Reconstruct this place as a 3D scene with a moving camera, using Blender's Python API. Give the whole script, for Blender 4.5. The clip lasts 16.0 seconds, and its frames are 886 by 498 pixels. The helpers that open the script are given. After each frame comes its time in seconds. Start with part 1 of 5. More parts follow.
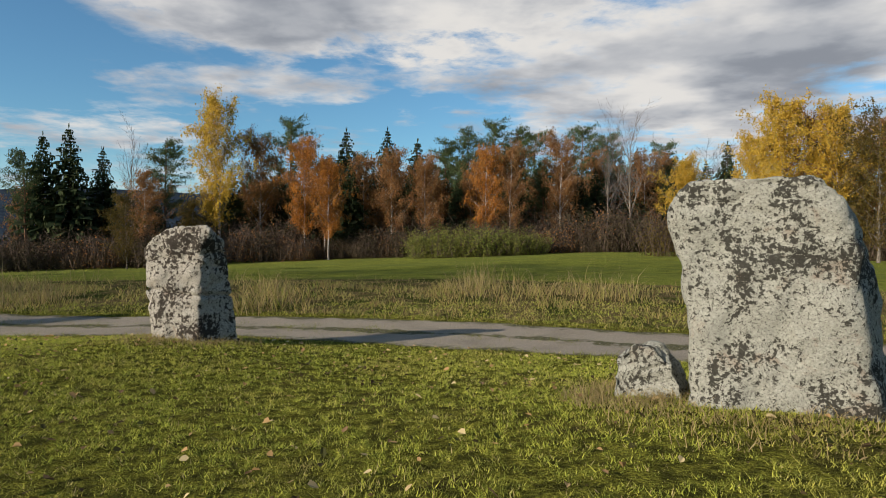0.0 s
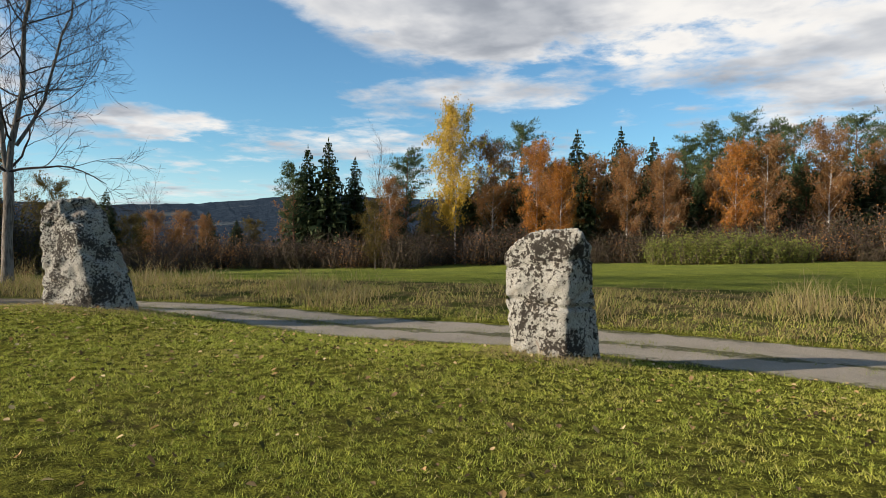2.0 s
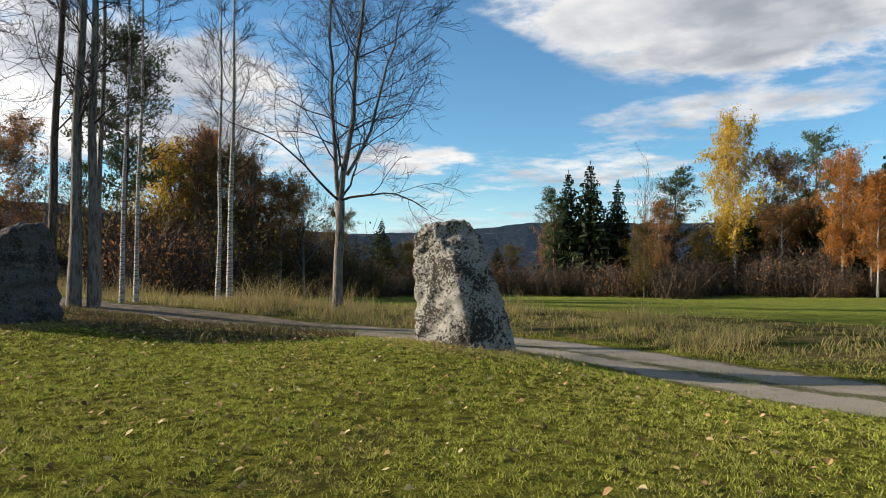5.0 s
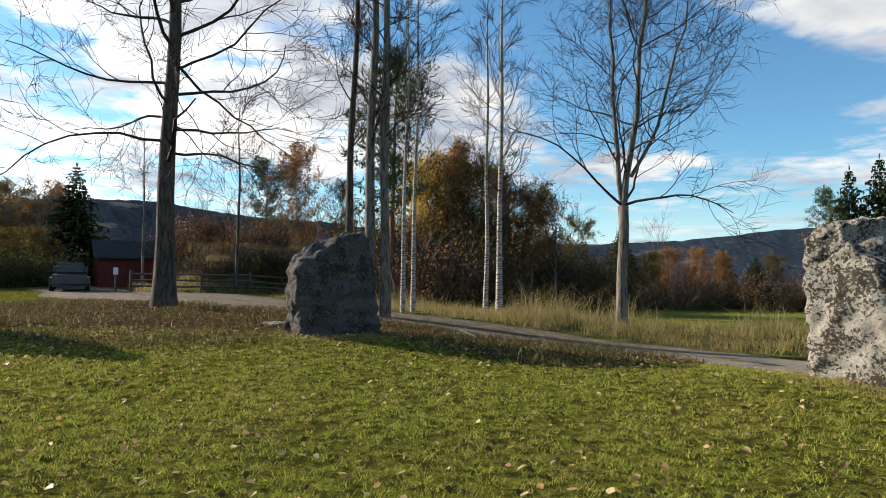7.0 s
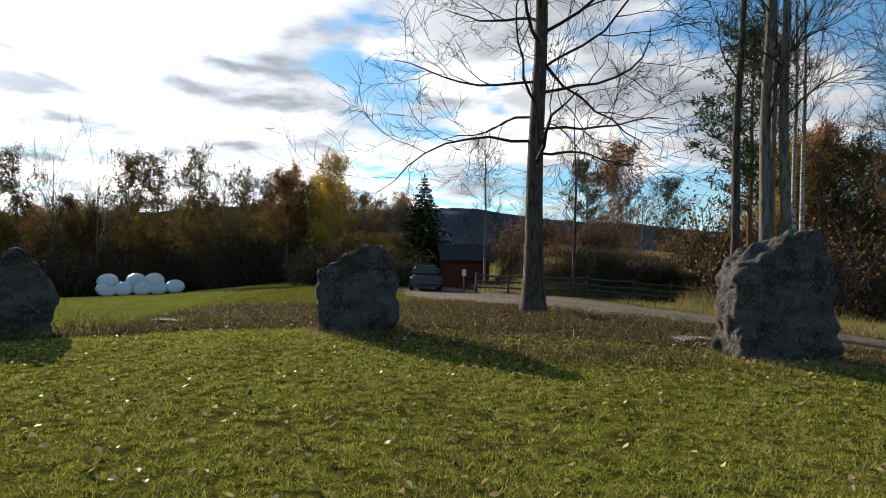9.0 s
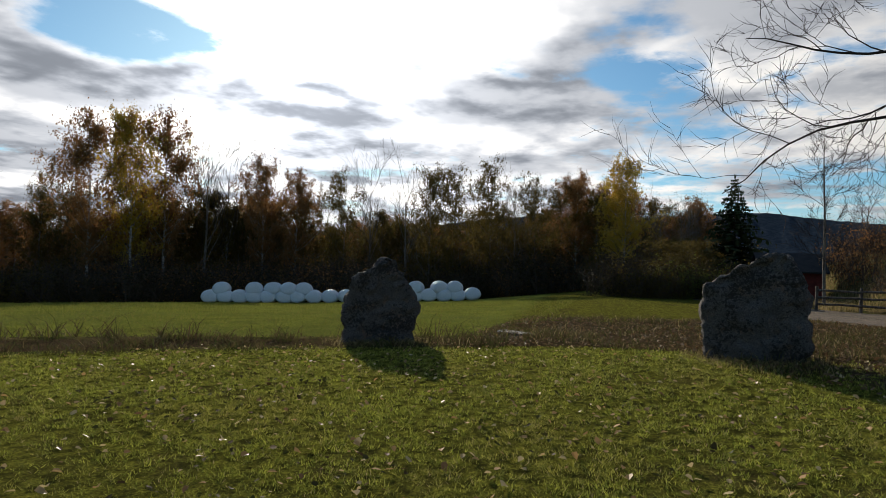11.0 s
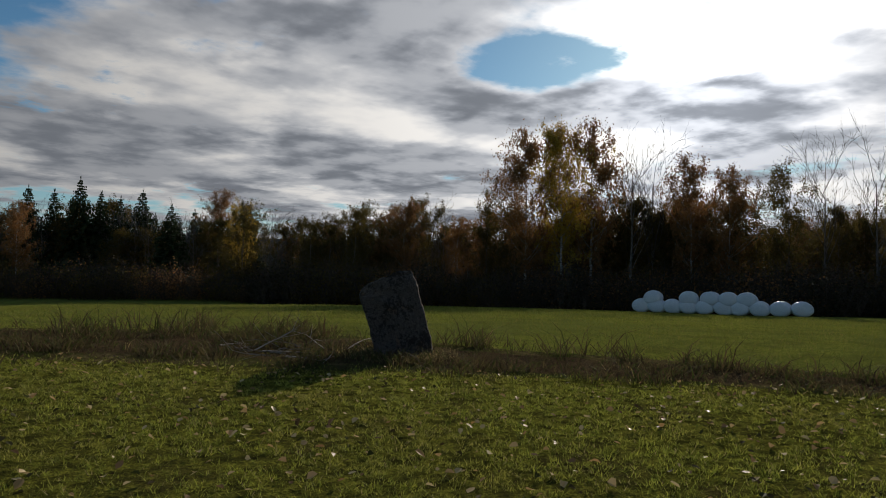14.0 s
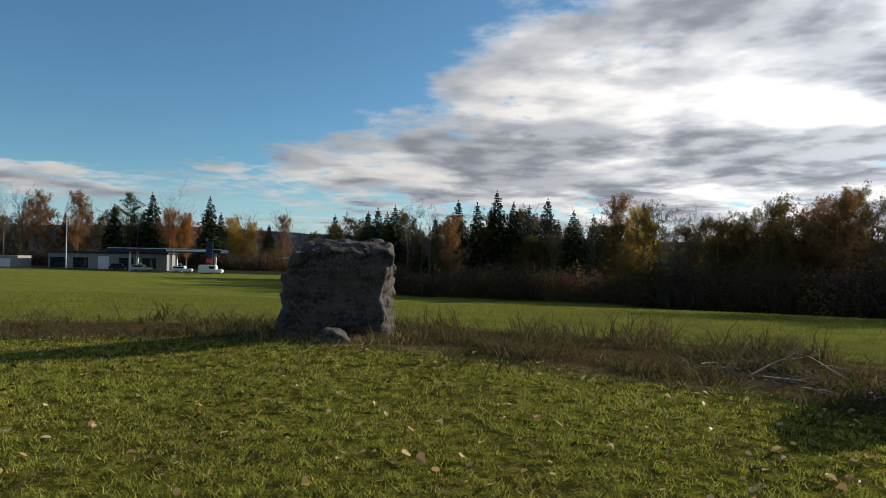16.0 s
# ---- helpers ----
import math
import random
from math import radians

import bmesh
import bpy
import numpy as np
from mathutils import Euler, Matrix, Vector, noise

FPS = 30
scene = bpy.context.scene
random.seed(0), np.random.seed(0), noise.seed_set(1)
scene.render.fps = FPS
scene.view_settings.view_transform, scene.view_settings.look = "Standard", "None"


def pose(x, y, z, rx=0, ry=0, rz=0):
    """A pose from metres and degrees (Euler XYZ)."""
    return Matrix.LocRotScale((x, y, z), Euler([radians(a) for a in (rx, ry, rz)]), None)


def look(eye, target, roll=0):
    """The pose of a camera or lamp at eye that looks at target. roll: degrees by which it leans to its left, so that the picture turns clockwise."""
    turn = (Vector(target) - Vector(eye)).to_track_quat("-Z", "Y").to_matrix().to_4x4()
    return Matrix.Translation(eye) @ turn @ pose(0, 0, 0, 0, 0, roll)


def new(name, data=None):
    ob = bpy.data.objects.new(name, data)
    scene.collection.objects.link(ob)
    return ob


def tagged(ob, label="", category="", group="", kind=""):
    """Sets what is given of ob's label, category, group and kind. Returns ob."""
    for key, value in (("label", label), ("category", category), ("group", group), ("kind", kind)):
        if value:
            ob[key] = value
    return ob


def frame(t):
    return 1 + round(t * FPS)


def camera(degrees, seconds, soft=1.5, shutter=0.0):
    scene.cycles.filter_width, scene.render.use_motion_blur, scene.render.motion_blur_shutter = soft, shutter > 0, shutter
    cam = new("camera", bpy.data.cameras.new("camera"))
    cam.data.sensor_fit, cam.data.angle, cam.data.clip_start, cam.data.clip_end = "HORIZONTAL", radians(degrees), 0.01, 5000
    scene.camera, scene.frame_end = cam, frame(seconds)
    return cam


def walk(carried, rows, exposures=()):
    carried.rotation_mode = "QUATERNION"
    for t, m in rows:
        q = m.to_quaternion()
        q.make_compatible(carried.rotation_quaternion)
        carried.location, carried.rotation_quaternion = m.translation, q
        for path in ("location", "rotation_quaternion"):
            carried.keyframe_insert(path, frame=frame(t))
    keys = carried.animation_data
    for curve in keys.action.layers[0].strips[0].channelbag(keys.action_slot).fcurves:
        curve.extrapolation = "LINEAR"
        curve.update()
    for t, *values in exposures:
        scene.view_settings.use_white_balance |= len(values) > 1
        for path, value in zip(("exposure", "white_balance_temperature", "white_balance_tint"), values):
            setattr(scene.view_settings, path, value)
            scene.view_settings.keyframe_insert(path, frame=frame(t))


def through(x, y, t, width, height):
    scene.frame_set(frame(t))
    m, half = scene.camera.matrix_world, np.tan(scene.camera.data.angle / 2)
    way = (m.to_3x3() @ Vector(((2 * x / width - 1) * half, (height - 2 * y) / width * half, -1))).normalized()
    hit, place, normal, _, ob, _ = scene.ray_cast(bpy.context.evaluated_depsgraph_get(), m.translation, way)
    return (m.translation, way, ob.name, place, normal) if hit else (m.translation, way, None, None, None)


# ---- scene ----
cam = camera(69.52, 16.0, 0.9)
PATH = [  # seconds, place, tilt, lean, turn
    (0.0, 0.000, 1.800, 1.504, 88.75, -0.39, -0.00),
    (0.5, -0.558, 2.114, 1.509, 88.96, -0.50, 3.04),
    (1.0, -1.128, 2.344, 1.494, 88.88, -0.63, 9.03),
    (1.5, -1.734, 2.565, 1.487, 88.81, -0.71, 16.65),
    (2.0, -2.307, 2.753, 1.495, 88.89, -0.76, 19.12),
    (2.5, -2.917, 2.959, 1.475, 89.33, -0.70, 24.17),
    (3.0, -3.512, 3.124, 1.449, 89.79, -0.50, 28.52),
    (3.2, -3.760, 3.191, 1.441, 89.79, -0.66, 29.08),
    (5.3, -6.236, 3.706, 1.490, 90.99, -0.90, 44.01),
    (5.5, -6.478, 3.700, 1.487, 90.98, -0.89, 46.44),
    (6.0, -7.071, 3.659, 1.477, 91.04, -0.98, 50.51),
    (6.5, -7.682, 3.571, 1.460, 91.22, -0.99, 55.46),
    (7.0, -8.271, 3.392, 1.444, 91.57, -0.97, 60.49),
    (7.5, -8.822, 3.129, 1.438, 91.66, -1.16, 64.93),
    (8.0, -9.415, 2.819, 1.441, 91.71, -1.12, 73.04),
    (8.2, -9.651, 2.681, 1.441, 91.58, -1.15, 77.44),
    (10.3, -11.012, 1.089, 1.465, 91.60, -1.78, 97.34),
    (10.5, -11.136, 0.883, 1.459, 91.69, -1.88, 101.02),
    (11.0, -11.422, 0.361, 1.440, 91.43, -1.71, 111.38),
    (11.5, -11.654, -0.151, 1.430, 91.36, -1.78, 115.46),
    (12.0, -11.839, -0.683, 1.430, 91.22, -1.72, 122.28),
    (12.5, -12.068, -1.303, 1.416, 91.21, -1.70, 130.02),
    (13.0, -12.292, -1.888, 1.384, 91.26, -1.54, 134.88),
    (13.5, -12.460, -2.455, 1.347, 91.19, -1.31, 142.20),
    (14.0, -12.566, -3.031, 1.317, 91.22, -1.29, 146.80),
    (14.5, -12.569, -3.593, 1.289, 91.20, -1.28, 151.76),
    (15.0, -12.458, -4.119, 1.259, 91.07, -1.33, 162.58),
    (15.5, -12.270, -4.553, 1.246, 91.03, -1.19, 170.04),
    (16.0, -12.005, -4.929, 1.243, 90.88, -0.91, 180.93),
]
EXPOSURES = ((0.0, 0.40), (1.5, 0.66), (3.0, 0.74), (7.5, 0.90), (8.2, 0.82), (10.3, 0.24), (10.6, 0.16), (11.2, -0.08), (12.5, -0.50), (13.5, -0.54), (14.5, -0.42), (15.3, -0.02), (16.0, 0.20))
walk(cam, [(t, pose(*p)) for t, *p in PATH], EXPOSURES)

# ---- light ----
SUN_YAW, SUN_UP = 125.0, 19.0
SUN_DIR = Vector((-math.sin(radians(SUN_YAW)) * math.cos(radians(SUN_UP)), math.cos(radians(SUN_YAW)) * math.cos(radians(SUN_UP)), math.sin(radians(SUN_UP))))
sun_data = bpy.data.lights.new("sun", "SUN")
sun_data.energy, sun_data.angle, sun_data.color = 5.0, radians(0.6), (1.0, 0.88, 0.73)
sun = new("sun", sun_data)
sun.matrix_world = look(SUN_DIR * 200, (0, 0, 0))


class Nodes:
    """Short hand for a node tree."""

    def __init__(self, tree):
        self.tree = tree
        tree.nodes.clear()

    def add(self, kind, **values):
        node = self.tree.nodes.new(kind)
        for key, value in values.items():
            setattr(node, key, value)
        return node

    def put(self, socket, value):
        if hasattr(value, "is_output"):
            self.tree.links.new(value, socket)
        else:
            socket.default_value = value

    def calc(self, op, a, b=0.0, c=0.0):
        node = self.add("ShaderNodeMath", operation=op)
        for socket, value in zip(node.inputs, (a, b, c)):
            self.put(socket, value)
        return node.outputs[0]

    def vec(self, op, a, b=(0, 0, 0)):
        node = self.add("ShaderNodeVectorMath", operation=op)
        self.put(node.inputs[0], a)
        if op == "SCALE":
            self.put(node.inputs[3], b)
        else:
            self.put(node.inputs[1], b)
        return node.outputs["Value"] if op in ("DOT_PRODUCT", "LENGTH") else node.outputs[0]

    def ramp(self, value, lo, hi, a=0.0, b=1.0, smooth=True):
        node = self.add("ShaderNodeMapRange", interpolation_type="SMOOTHSTEP" if smooth else "LINEAR")
        for k, v in enumerate((value, lo, hi, a, b)):
            self.put(node.inputs[k], v)
        return node.outputs[0]

    def noise(self, vector, scale, detail=4.0, rough=0.55, distort=0.0):
        node = self.add("ShaderNodeTexNoise")
        self.put(node.inputs["Vector"], vector)
        for key, v in (("Scale", scale), ("Detail", detail), ("Roughness", rough), ("Distortion", distort)):
            self.put(node.inputs[key], v)
        return node.outputs["Fac"]

    def mix(self, fac, a, b, blend="MIX"):
        node = self.add("ShaderNodeMix", data_type="RGBA", blend_type=blend)
        self.put(node.inputs["Factor"], fac)
        for socket, v in ((node.inputs[6], a), (node.inputs[7], b)):
            self.put(socket, v if hasattr(v, "is_output") or len(v) == 4 else (*v, 1))
        return node.outputs[2]


def way(yaw, up):
    return (-math.sin(radians(yaw)) * math.cos(radians(up)), math.cos(radians(yaw)) * math.cos(radians(up)), math.sin(radians(up)))


def make_sky():
    world = bpy.data.worlds.new("sky")
    scene.world = world
    world.use_nodes = True
    n = Nodes(world.node_tree)
    sky = n.add("ShaderNodeTexSky", sky_type="NISHITA", sun_disc=False, sun_elevation=radians(SUN_UP), sun_rotation=radians(360 - SUN_YAW), altitude=300, air_density=1.0, dust_density=0.4, ozone_density=2.5)
    d = n.add("ShaderNodeTexCoord").outputs["Generated"]
    split = n.add("ShaderNodeSeparateXYZ")
    n.put(split.inputs[0], d)
    # the clouds lie in a flat layer overhead, so they crowd into streaks towards the horizon
    rise = n.calc("ADD", n.calc("MAXIMUM", split.outputs[2], 0.0), 0.09)
    layer = n.vec("MULTIPLY", n.vec("SCALE", d, n.calc("DIVIDE", 1.0, rise)), (1, 1, 0))
    fray = n.calc("MULTIPLY", n.calc("SUBTRACT", n.noise(n.vec("ADD", layer, (7.0, 2.0, 0.0)), 2.6, 6.0, 0.6, 0.2), 0.5), 3.2)
    cover = 0.0
    for yaw, height, wide, tall, gain in CLOUD_BANKS:
        u = n.calc("DIVIDE", n.vec("DOT_PRODUCT", d, way(yaw - 90, 0)), math.sin(radians(wide)))
        v = n.calc("DIVIDE", n.calc("SUBTRACT", split.outputs[2], math.sin(radians(height))), math.sin(radians(tall)))
        away = n.calc("ADD", n.calc("ADD", n.calc("MULTIPLY", u, u), n.calc("MULTIPLY", v, v)), fray)
        ahead = n.calc("GREATER_THAN", n.vec("DOT_PRODUCT", d, way(yaw, 0)), 0.0)
        cover = n.calc("ADD", cover, n.calc("MULTIPLY", ahead, n.ramp(away, 1.9, 0.1, 0.0, gain)))

    def bulk(shift):
        p = n.vec("ADD", layer, shift)
        return n.calc("ADD", n.calc("MULTIPLY", n.noise(p, 1.25, 5.0, 0.5, 0.12), 0.74), n.calc("MULTIPLY", n.noise(p, 3.6, 5.0, 0.55, 0.1), 0.26))

    here = bulk((0, 0, 0))
    wisp = n.noise(n.vec("ADD", layer, (3.0, 1.0, 0.0)), 5.0, 7.0, 0.58, 0.1)
    body = n.calc("ADD", cover, n.calc("ADD", n.calc("MULTIPLY", here, 0.72), n.calc("MULTIPLY", wisp, 0.28)))
    sunward = bulk((SUN_DIR.x * 0.2, SUN_DIR.y * 0.2, 0.0))
    cloud = n.ramp(body, 0.48, 0.67)
    streak = n.noise(n.vec("ADD", layer, (11.0, 5.0, 0.0)), 1.15, 5.0, 0.5, 0.1)
    thick = n.ramp(n.calc("ADD", n.calc("ADD", n.calc("MULTIPLY", here, 0.45), n.calc("MULTIPLY", streak, 0.55)), n.calc("MULTIPLY", cover, 0.20)), 0.45, 0.60)
    relief = n.ramp(n.calc("SUBTRACT", here, sunward), -0.13, 0.13)
    glow = n.calc("MAXIMUM", n.vec("DOT_PRODUCT", d, tuple(SUN_DIR)), 0.0)
    near, nearest = n.calc("POWER", glow, 4.0), n.calc("POWER", glow, 60.0)
    edge = n.calc("ADD", 0.58, n.calc("ADD", n.calc("MULTIPLY", near, 1.0), n.calc("MULTIPLY", nearest, 2.4)))
    core = n.calc("ADD", 0.23, n.calc("ADD", n.calc("MULTIPLY", near, 0.10), n.calc("MULTIPLY", nearest, 0.32)))
    dull = n.calc("MULTIPLY", thick, n.ramp(relief, 0.0, 1.0, 1.0, 0.62))
    shade = n.calc("ADD", n.calc("MULTIPLY", edge, n.calc("SUBTRACT", 1.0, dull)), n.calc("MULTIPLY", core, dull))
    tone = n.mix(dull, (1.0, 0.97, 0.93), (0.86, 0.93, 1.06))
    white = n.vec("SCALE", tone, shade)
    clear = n.vec("SCALE", n.vec("MULTIPLY", sky.outputs[0], (0.74, 1.06, 1.16)), SKY_GAIN)
    veil = n.mix(n.ramp(split.outputs[2], 0.0, 0.14, 0.5, 0.0), clear, (0.46, 0.58, 0.68))
    both = n.mix(cloud, veil, white)
    lit = n.add("ShaderNodeBackground")
    n.put(lit.inputs[0], both)
    lit.inputs[1].default_value = 1.0
    n.put(n.add("ShaderNodeOutputWorld").inputs[0], lit.outputs[0])


SKY_GAIN = 0.085
CLOUD_BANKS = (  # turn, height, half width and half height in degrees, gain
    (13, 20.5, 19, 4.5, 0.28), (-27, 14, 26, 6.5, 0.20), (14, 12.5, 7, 1.6, 0.10), (28, 8, 10, 1.1, 0.10), (43, 9.2, 5, 1.4, 0.17),
    (40, 15, 13, 4.5, -0.18), (2, 11, 9, 2.5, -0.08), (66, 12.5, 17, 4.5, 0.16), (50, 22, 9, 5, -0.12), (82, 20, 13, 5, 0.16), (94, 17, 5, 5, -0.16),
    (132, 12, 44, 18, 0.20), (124, 20, 10, 6, 0.08), (114, 13.5, 17, 3.2, 0.14), (138, 17.6, 7, 2.4, -0.30), (206, 25, 23, 15, -0.44), (180, 8, 26, 2.8, 0.18), (158, 13, 20, 8, 0.12), (214, 6, 8, 1.5, 0.15), (210, 11, 11, 3.5, -0.3))
make_sky()

# ---- materials ----


def material(name, build, rough=0.85, metal=0.0, gloss=0.25):
    m = bpy.data.materials.new(name)
    m.use_nodes = True
    n = Nodes(m.node_tree)
    bsdf = n.add("ShaderNodeBsdfPrincipled")
    bsdf.inputs["Roughness"].default_value, bsdf.inputs["Metallic"].default_value = rough, metal
    bsdf.inputs["Specular IOR Level"].default_value = gloss
    n.put(n.add("ShaderNodeOutputMaterial").inputs[0], bsdf.outputs[0])
    build(n, bsdf)
    return m


def place_of(n):
    return n.add("ShaderNodeNewGeometry").outputs["Position"]


def bump(n, bsdf, height, strength=0.5, distance=0.02):
    node = n.add("ShaderNodeBump")
    node.inputs["Strength"].default_value, node.inputs["Distance"].default_value = strength, distance
    n.put(node.inputs["Height"], height)
    n.put(bsdf.inputs["Normal"], node.outputs[0])


def grainy(name, a, b, scale=6.0, rough=0.85, bump_by=0.3, fine=40.0, metal=0.0):
    """A surface that wanders between two colours, with fine relief."""

    def build(n, bsdf):
        p = n.add("ShaderNodeTexCoord").outputs["Object"]
        coarse, small = n.noise(p, scale, 5), n.noise(p, fine, 3)
        fac = n.ramp(n.calc("ADD", n.calc("MULTIPLY", coarse, 0.65), n.calc("MULTIPLY", small, 0.35)), 0.35, 0.65)
        n.put(bsdf.inputs["Base Color"], n.mix(fac, a, b))
        bump(n, bsdf, small, bump_by)

    return material(name, build, rough, metal)


def leafy(name, a, b, c, through=0.42, rough=0.8, gloss=0.06):
    """Leaves: each takes its own mix of three colours, and lets some light through."""

    def build(n, bsdf):
        chance = n.add("ShaderNodeNewGeometry").outputs["Random Per Island"]
        own = n.add("ShaderNodeObjectInfo").outputs["Random"]
        low = n.mix(n.ramp(chance, 0.0, 0.6), a, b)
        col = n.mix(n.ramp(chance, 0.6, 1.0), low, c)
        col = n.mix(n.calc("MULTIPLY", own, 0.45), col, n.mix(0.5, a, c))
        n.put(bsdf.inputs["Base Color"], col)
        sheer = n.add("ShaderNodeBsdfTranslucent")
        n.put(sheer.inputs[0], col)
        blend = n.add("ShaderNodeMixShader")
        blend.inputs[0].default_value = through
        n.put(blend.inputs[1], bsdf.outputs[0])
        n.put(blend.inputs[2], sheer.outputs[0])
        out = next(k for k in n.tree.nodes if k.type == "OUTPUT_MATERIAL")
        n.put(out.inputs[0], blend.outputs[0])

    return material(name, build, rough, 0.0, gloss)


def rock_material(name, pale, mid, lichen, amount, blotch, spot=23.0):
    """Weathered gneiss: pale crust, black lichen in spots and swarms, rusty and mossy stains."""

    def build(n, bsdf):
        p = n.add("ShaderNodeTexCoord").outputs["Object"]
        grain, soft = n.noise(p, 55, 4, 0.7), n.noise(p, 3.0, 4)
        base = n.mix(n.ramp(grain, 0.3, 0.7), mid, pale)
        base = n.mix(n.ramp(soft, 0.45, 0.75, 0.0, 0.55), base, mid)
        swarm = n.ramp(n.noise(p, 1.9, 4, 0.65), 0.34, 0.66, -0.085, 0.105)
        spots = n.noise(p, spot, 6, 0.72, 0.15)
        dark = n.ramp(n.calc("ADD", spots, swarm), blotch, blotch + 0.04)
        tiny = n.ramp(n.noise(p, 60.0, 3, 0.7), 0.55, 0.61, 0.0, 0.85)
        rust = n.ramp(n.noise(p, 4.5, 5, 0.6, 0.8), 0.56, 0.70, 0.0, 0.55)
        col = n.mix(rust, base, (0.20, 0.13, 0.085))
        col = n.mix(n.calc("MULTIPLY", dark, amount), col, lichen)
        col = n.mix(n.calc("MULTIPLY", tiny, amount * 0.7), col, lichen)
        n.put(bsdf.inputs["Base Color"], col)
        bump(n, bsdf, n.calc("ADD", n.calc("MULTIPLY", grain, 0.5), n.calc("ADD", spots, n.noise(p, 20, 6, 0.7))), 0.75, 0.03)

    return material(name, build, 0.92)


def ground_material():
    def build(n, bsdf):
        p = place_of(n)
        zone = n.add("ShaderNodeAttribute", attribute_name="zone")
        part_ = n.add("ShaderNodeSeparateColor")
        n.put(part_.inputs[0], zone.outputs["Color"])
        rough_edge = n.calc("MULTIPLY", n.calc("SUBTRACT", n.noise(p, 1.3, 5, 0.65), 0.5), 0.9)
        tuft, blade, patch, wide = n.noise(p, 7.0, 5, 0.65), n.noise(p, 45, 4, 0.7), n.noise(p, 0.9, 4), n.noise(p, 0.16, 3)
        lawn = n.mix(n.ramp(tuft, 0.35, 0.65), (0.06, 0.062, 0.014), (0.26, 0.26, 0.04))
        lawn = n.mix(n.ramp(patch, 0.52, 0.72, 0.0, 0.6), lawn, (0.10, 0.075, 0.035))
        # dark flecks: brown thatch with the shade between blades put into its colour
        lawn = n.mix(n.ramp(blade, 0.4, 0.6, 0.0, 0.7), lawn, (0.040, 0.038, 0.013))
        field = n.mix(n.ramp(tuft, 0.3, 0.7), (0.17, 0.20, 0.034), (0.28, 0.30, 0.056))
        field = n.mix(n.ramp(blade, 0.4, 0.62, 0.0, 0.5), field, (0.05, 0.06, 0.015))
        field = n.mix(n.ramp(patch, 0.45, 0.65, 0.0, 0.5), field, (0.085, 0.085, 0.025))
        field = n.mix(n.ramp(wide, 0.4, 0.65, 0.0, 0.6), field, (0.13, 0.15, 0.04))
        verge = n.mix(n.ramp(tuft, 0.3, 0.7), (0.075, 0.064, 0.027), (0.20, 0.155, 0.072))
        verge = n.mix(n.ramp(patch, 0.4, 0.62), verge, (0.055, 0.066, 0.018))
        litter = n.mix(n.ramp(blade, 0.35, 0.65), (0.035, 0.026, 0.016), (0.14, 0.098, 0.052))
        litter = n.mix(n.ramp(tuft, 0.5, 0.7, 0.0, 0.5), litter, (0.09, 0.085, 0.03))
        far = n.mix(n.ramp(n.noise(p, 0.02, 5), 0.4, 0.6), (0.03, 0.035, 0.02), (0.06, 0.05, 0.03))
        col = lawn
        for socket, what in ((part_.outputs[2], field), (part_.outputs[0], verge), (part_.outputs[1], litter)):
            col = n.mix(n.ramp(n.calc("ADD", socket, rough_edge), 0.42, 0.62), col, what)
        col = n.mix(zone.outputs["Alpha"], col, far)
        n.put(bsdf.inputs["Base Color"], col)
        bump(n, bsdf, n.calc("ADD", n.calc("MULTIPLY", tuft, 0.9), n.calc("ADD", blade, n.noise(p, 18, 3, 0.6))), 1.0, 0.06)

    return material("ground_cover", build, 1.0, 0.0, 0.0)


def gravel_material():
    def build(n, bsdf):
        p = place_of(n)
        grit, wear = n.noise(p, 70, 3, 0.75), n.noise(p, 1.1, 5)
        col = n.mix(n.ramp(grit, 0.3, 0.7), (0.20, 0.165, 0.12), (0.42, 0.36, 0.28))
        col = n.mix(n.ramp(wear, 0.45, 0.7, 0.0, 0.55), col, (0.20, 0.17, 0.125))
        across = n.calc("ABSOLUTE", n.add("ShaderNodeAttribute", attribute_name="across").outputs["Fac"])
        ragged = n.calc("MULTIPLY", n.calc("SUBTRACT", n.noise(p, 1.6, 6, 0.7), 0.5), 1.1)
        middle = n.ramp(n.calc("ADD", across, ragged), 0.20, 0.06)
        rim = n.ramp(n.calc("ADD", across, ragged), 0.78, 0.98)
        soil = n.mix(n.ramp(n.noise(p, 25, 4, 0.7), 0.4, 0.6), (0.045, 0.048, 0.016), (0.13, 0.115, 0.05))
        col = n.mix(n.calc("MAXIMUM", middle, rim), col, soil)
        place = n.add("ShaderNodeSeparateXYZ")
        n.put(place.inputs[0], p)
        trodden = n.mix(n.ramp(n.noise(p, 3.0, 6, 0.7), 0.42, 0.6), (0.062, 0.045, 0.030), (0.155, 0.115, 0.075))
        col = n.mix(n.ramp(place.outputs[0], -14.0, -21.0, 0.0, 0.85), col, trodden)
        pebble = n.ramp(n.noise(p, 24, 2, 0.6), 0.62, 0.68, 0.0, 0.6)
        col = n.mix(n.calc("MULTIPLY", pebble, n.ramp(place.outputs[0], -28.0, -20.0, 0.3, 1.0)), col, (0.42, 0.38, 0.31))
        n.put(bsdf.inputs["Base Color"], col)
        bump(n, bsdf, n.calc("ADD", grit, pebble), 0.8, 0.03)

    return material("gravel", build, 0.95)


def bark_material(name, pale, dark, bands=0.0):
    def build(n, bsdf):
        p = n.add("ShaderNodeTexCoord").outputs["Object"]
        stretch = n.vec("MULTIPLY", p, (9, 9, 1.6)) if not bands else n.vec("MULTIPLY", p, (3, 3, 16))
        crust, fine = n.noise(stretch, 1.6, 6, 0.65), n.noise(p, 30, 4, 0.7)
        col = n.mix(n.ramp(crust, 0.42, 0.62), pale, dark)
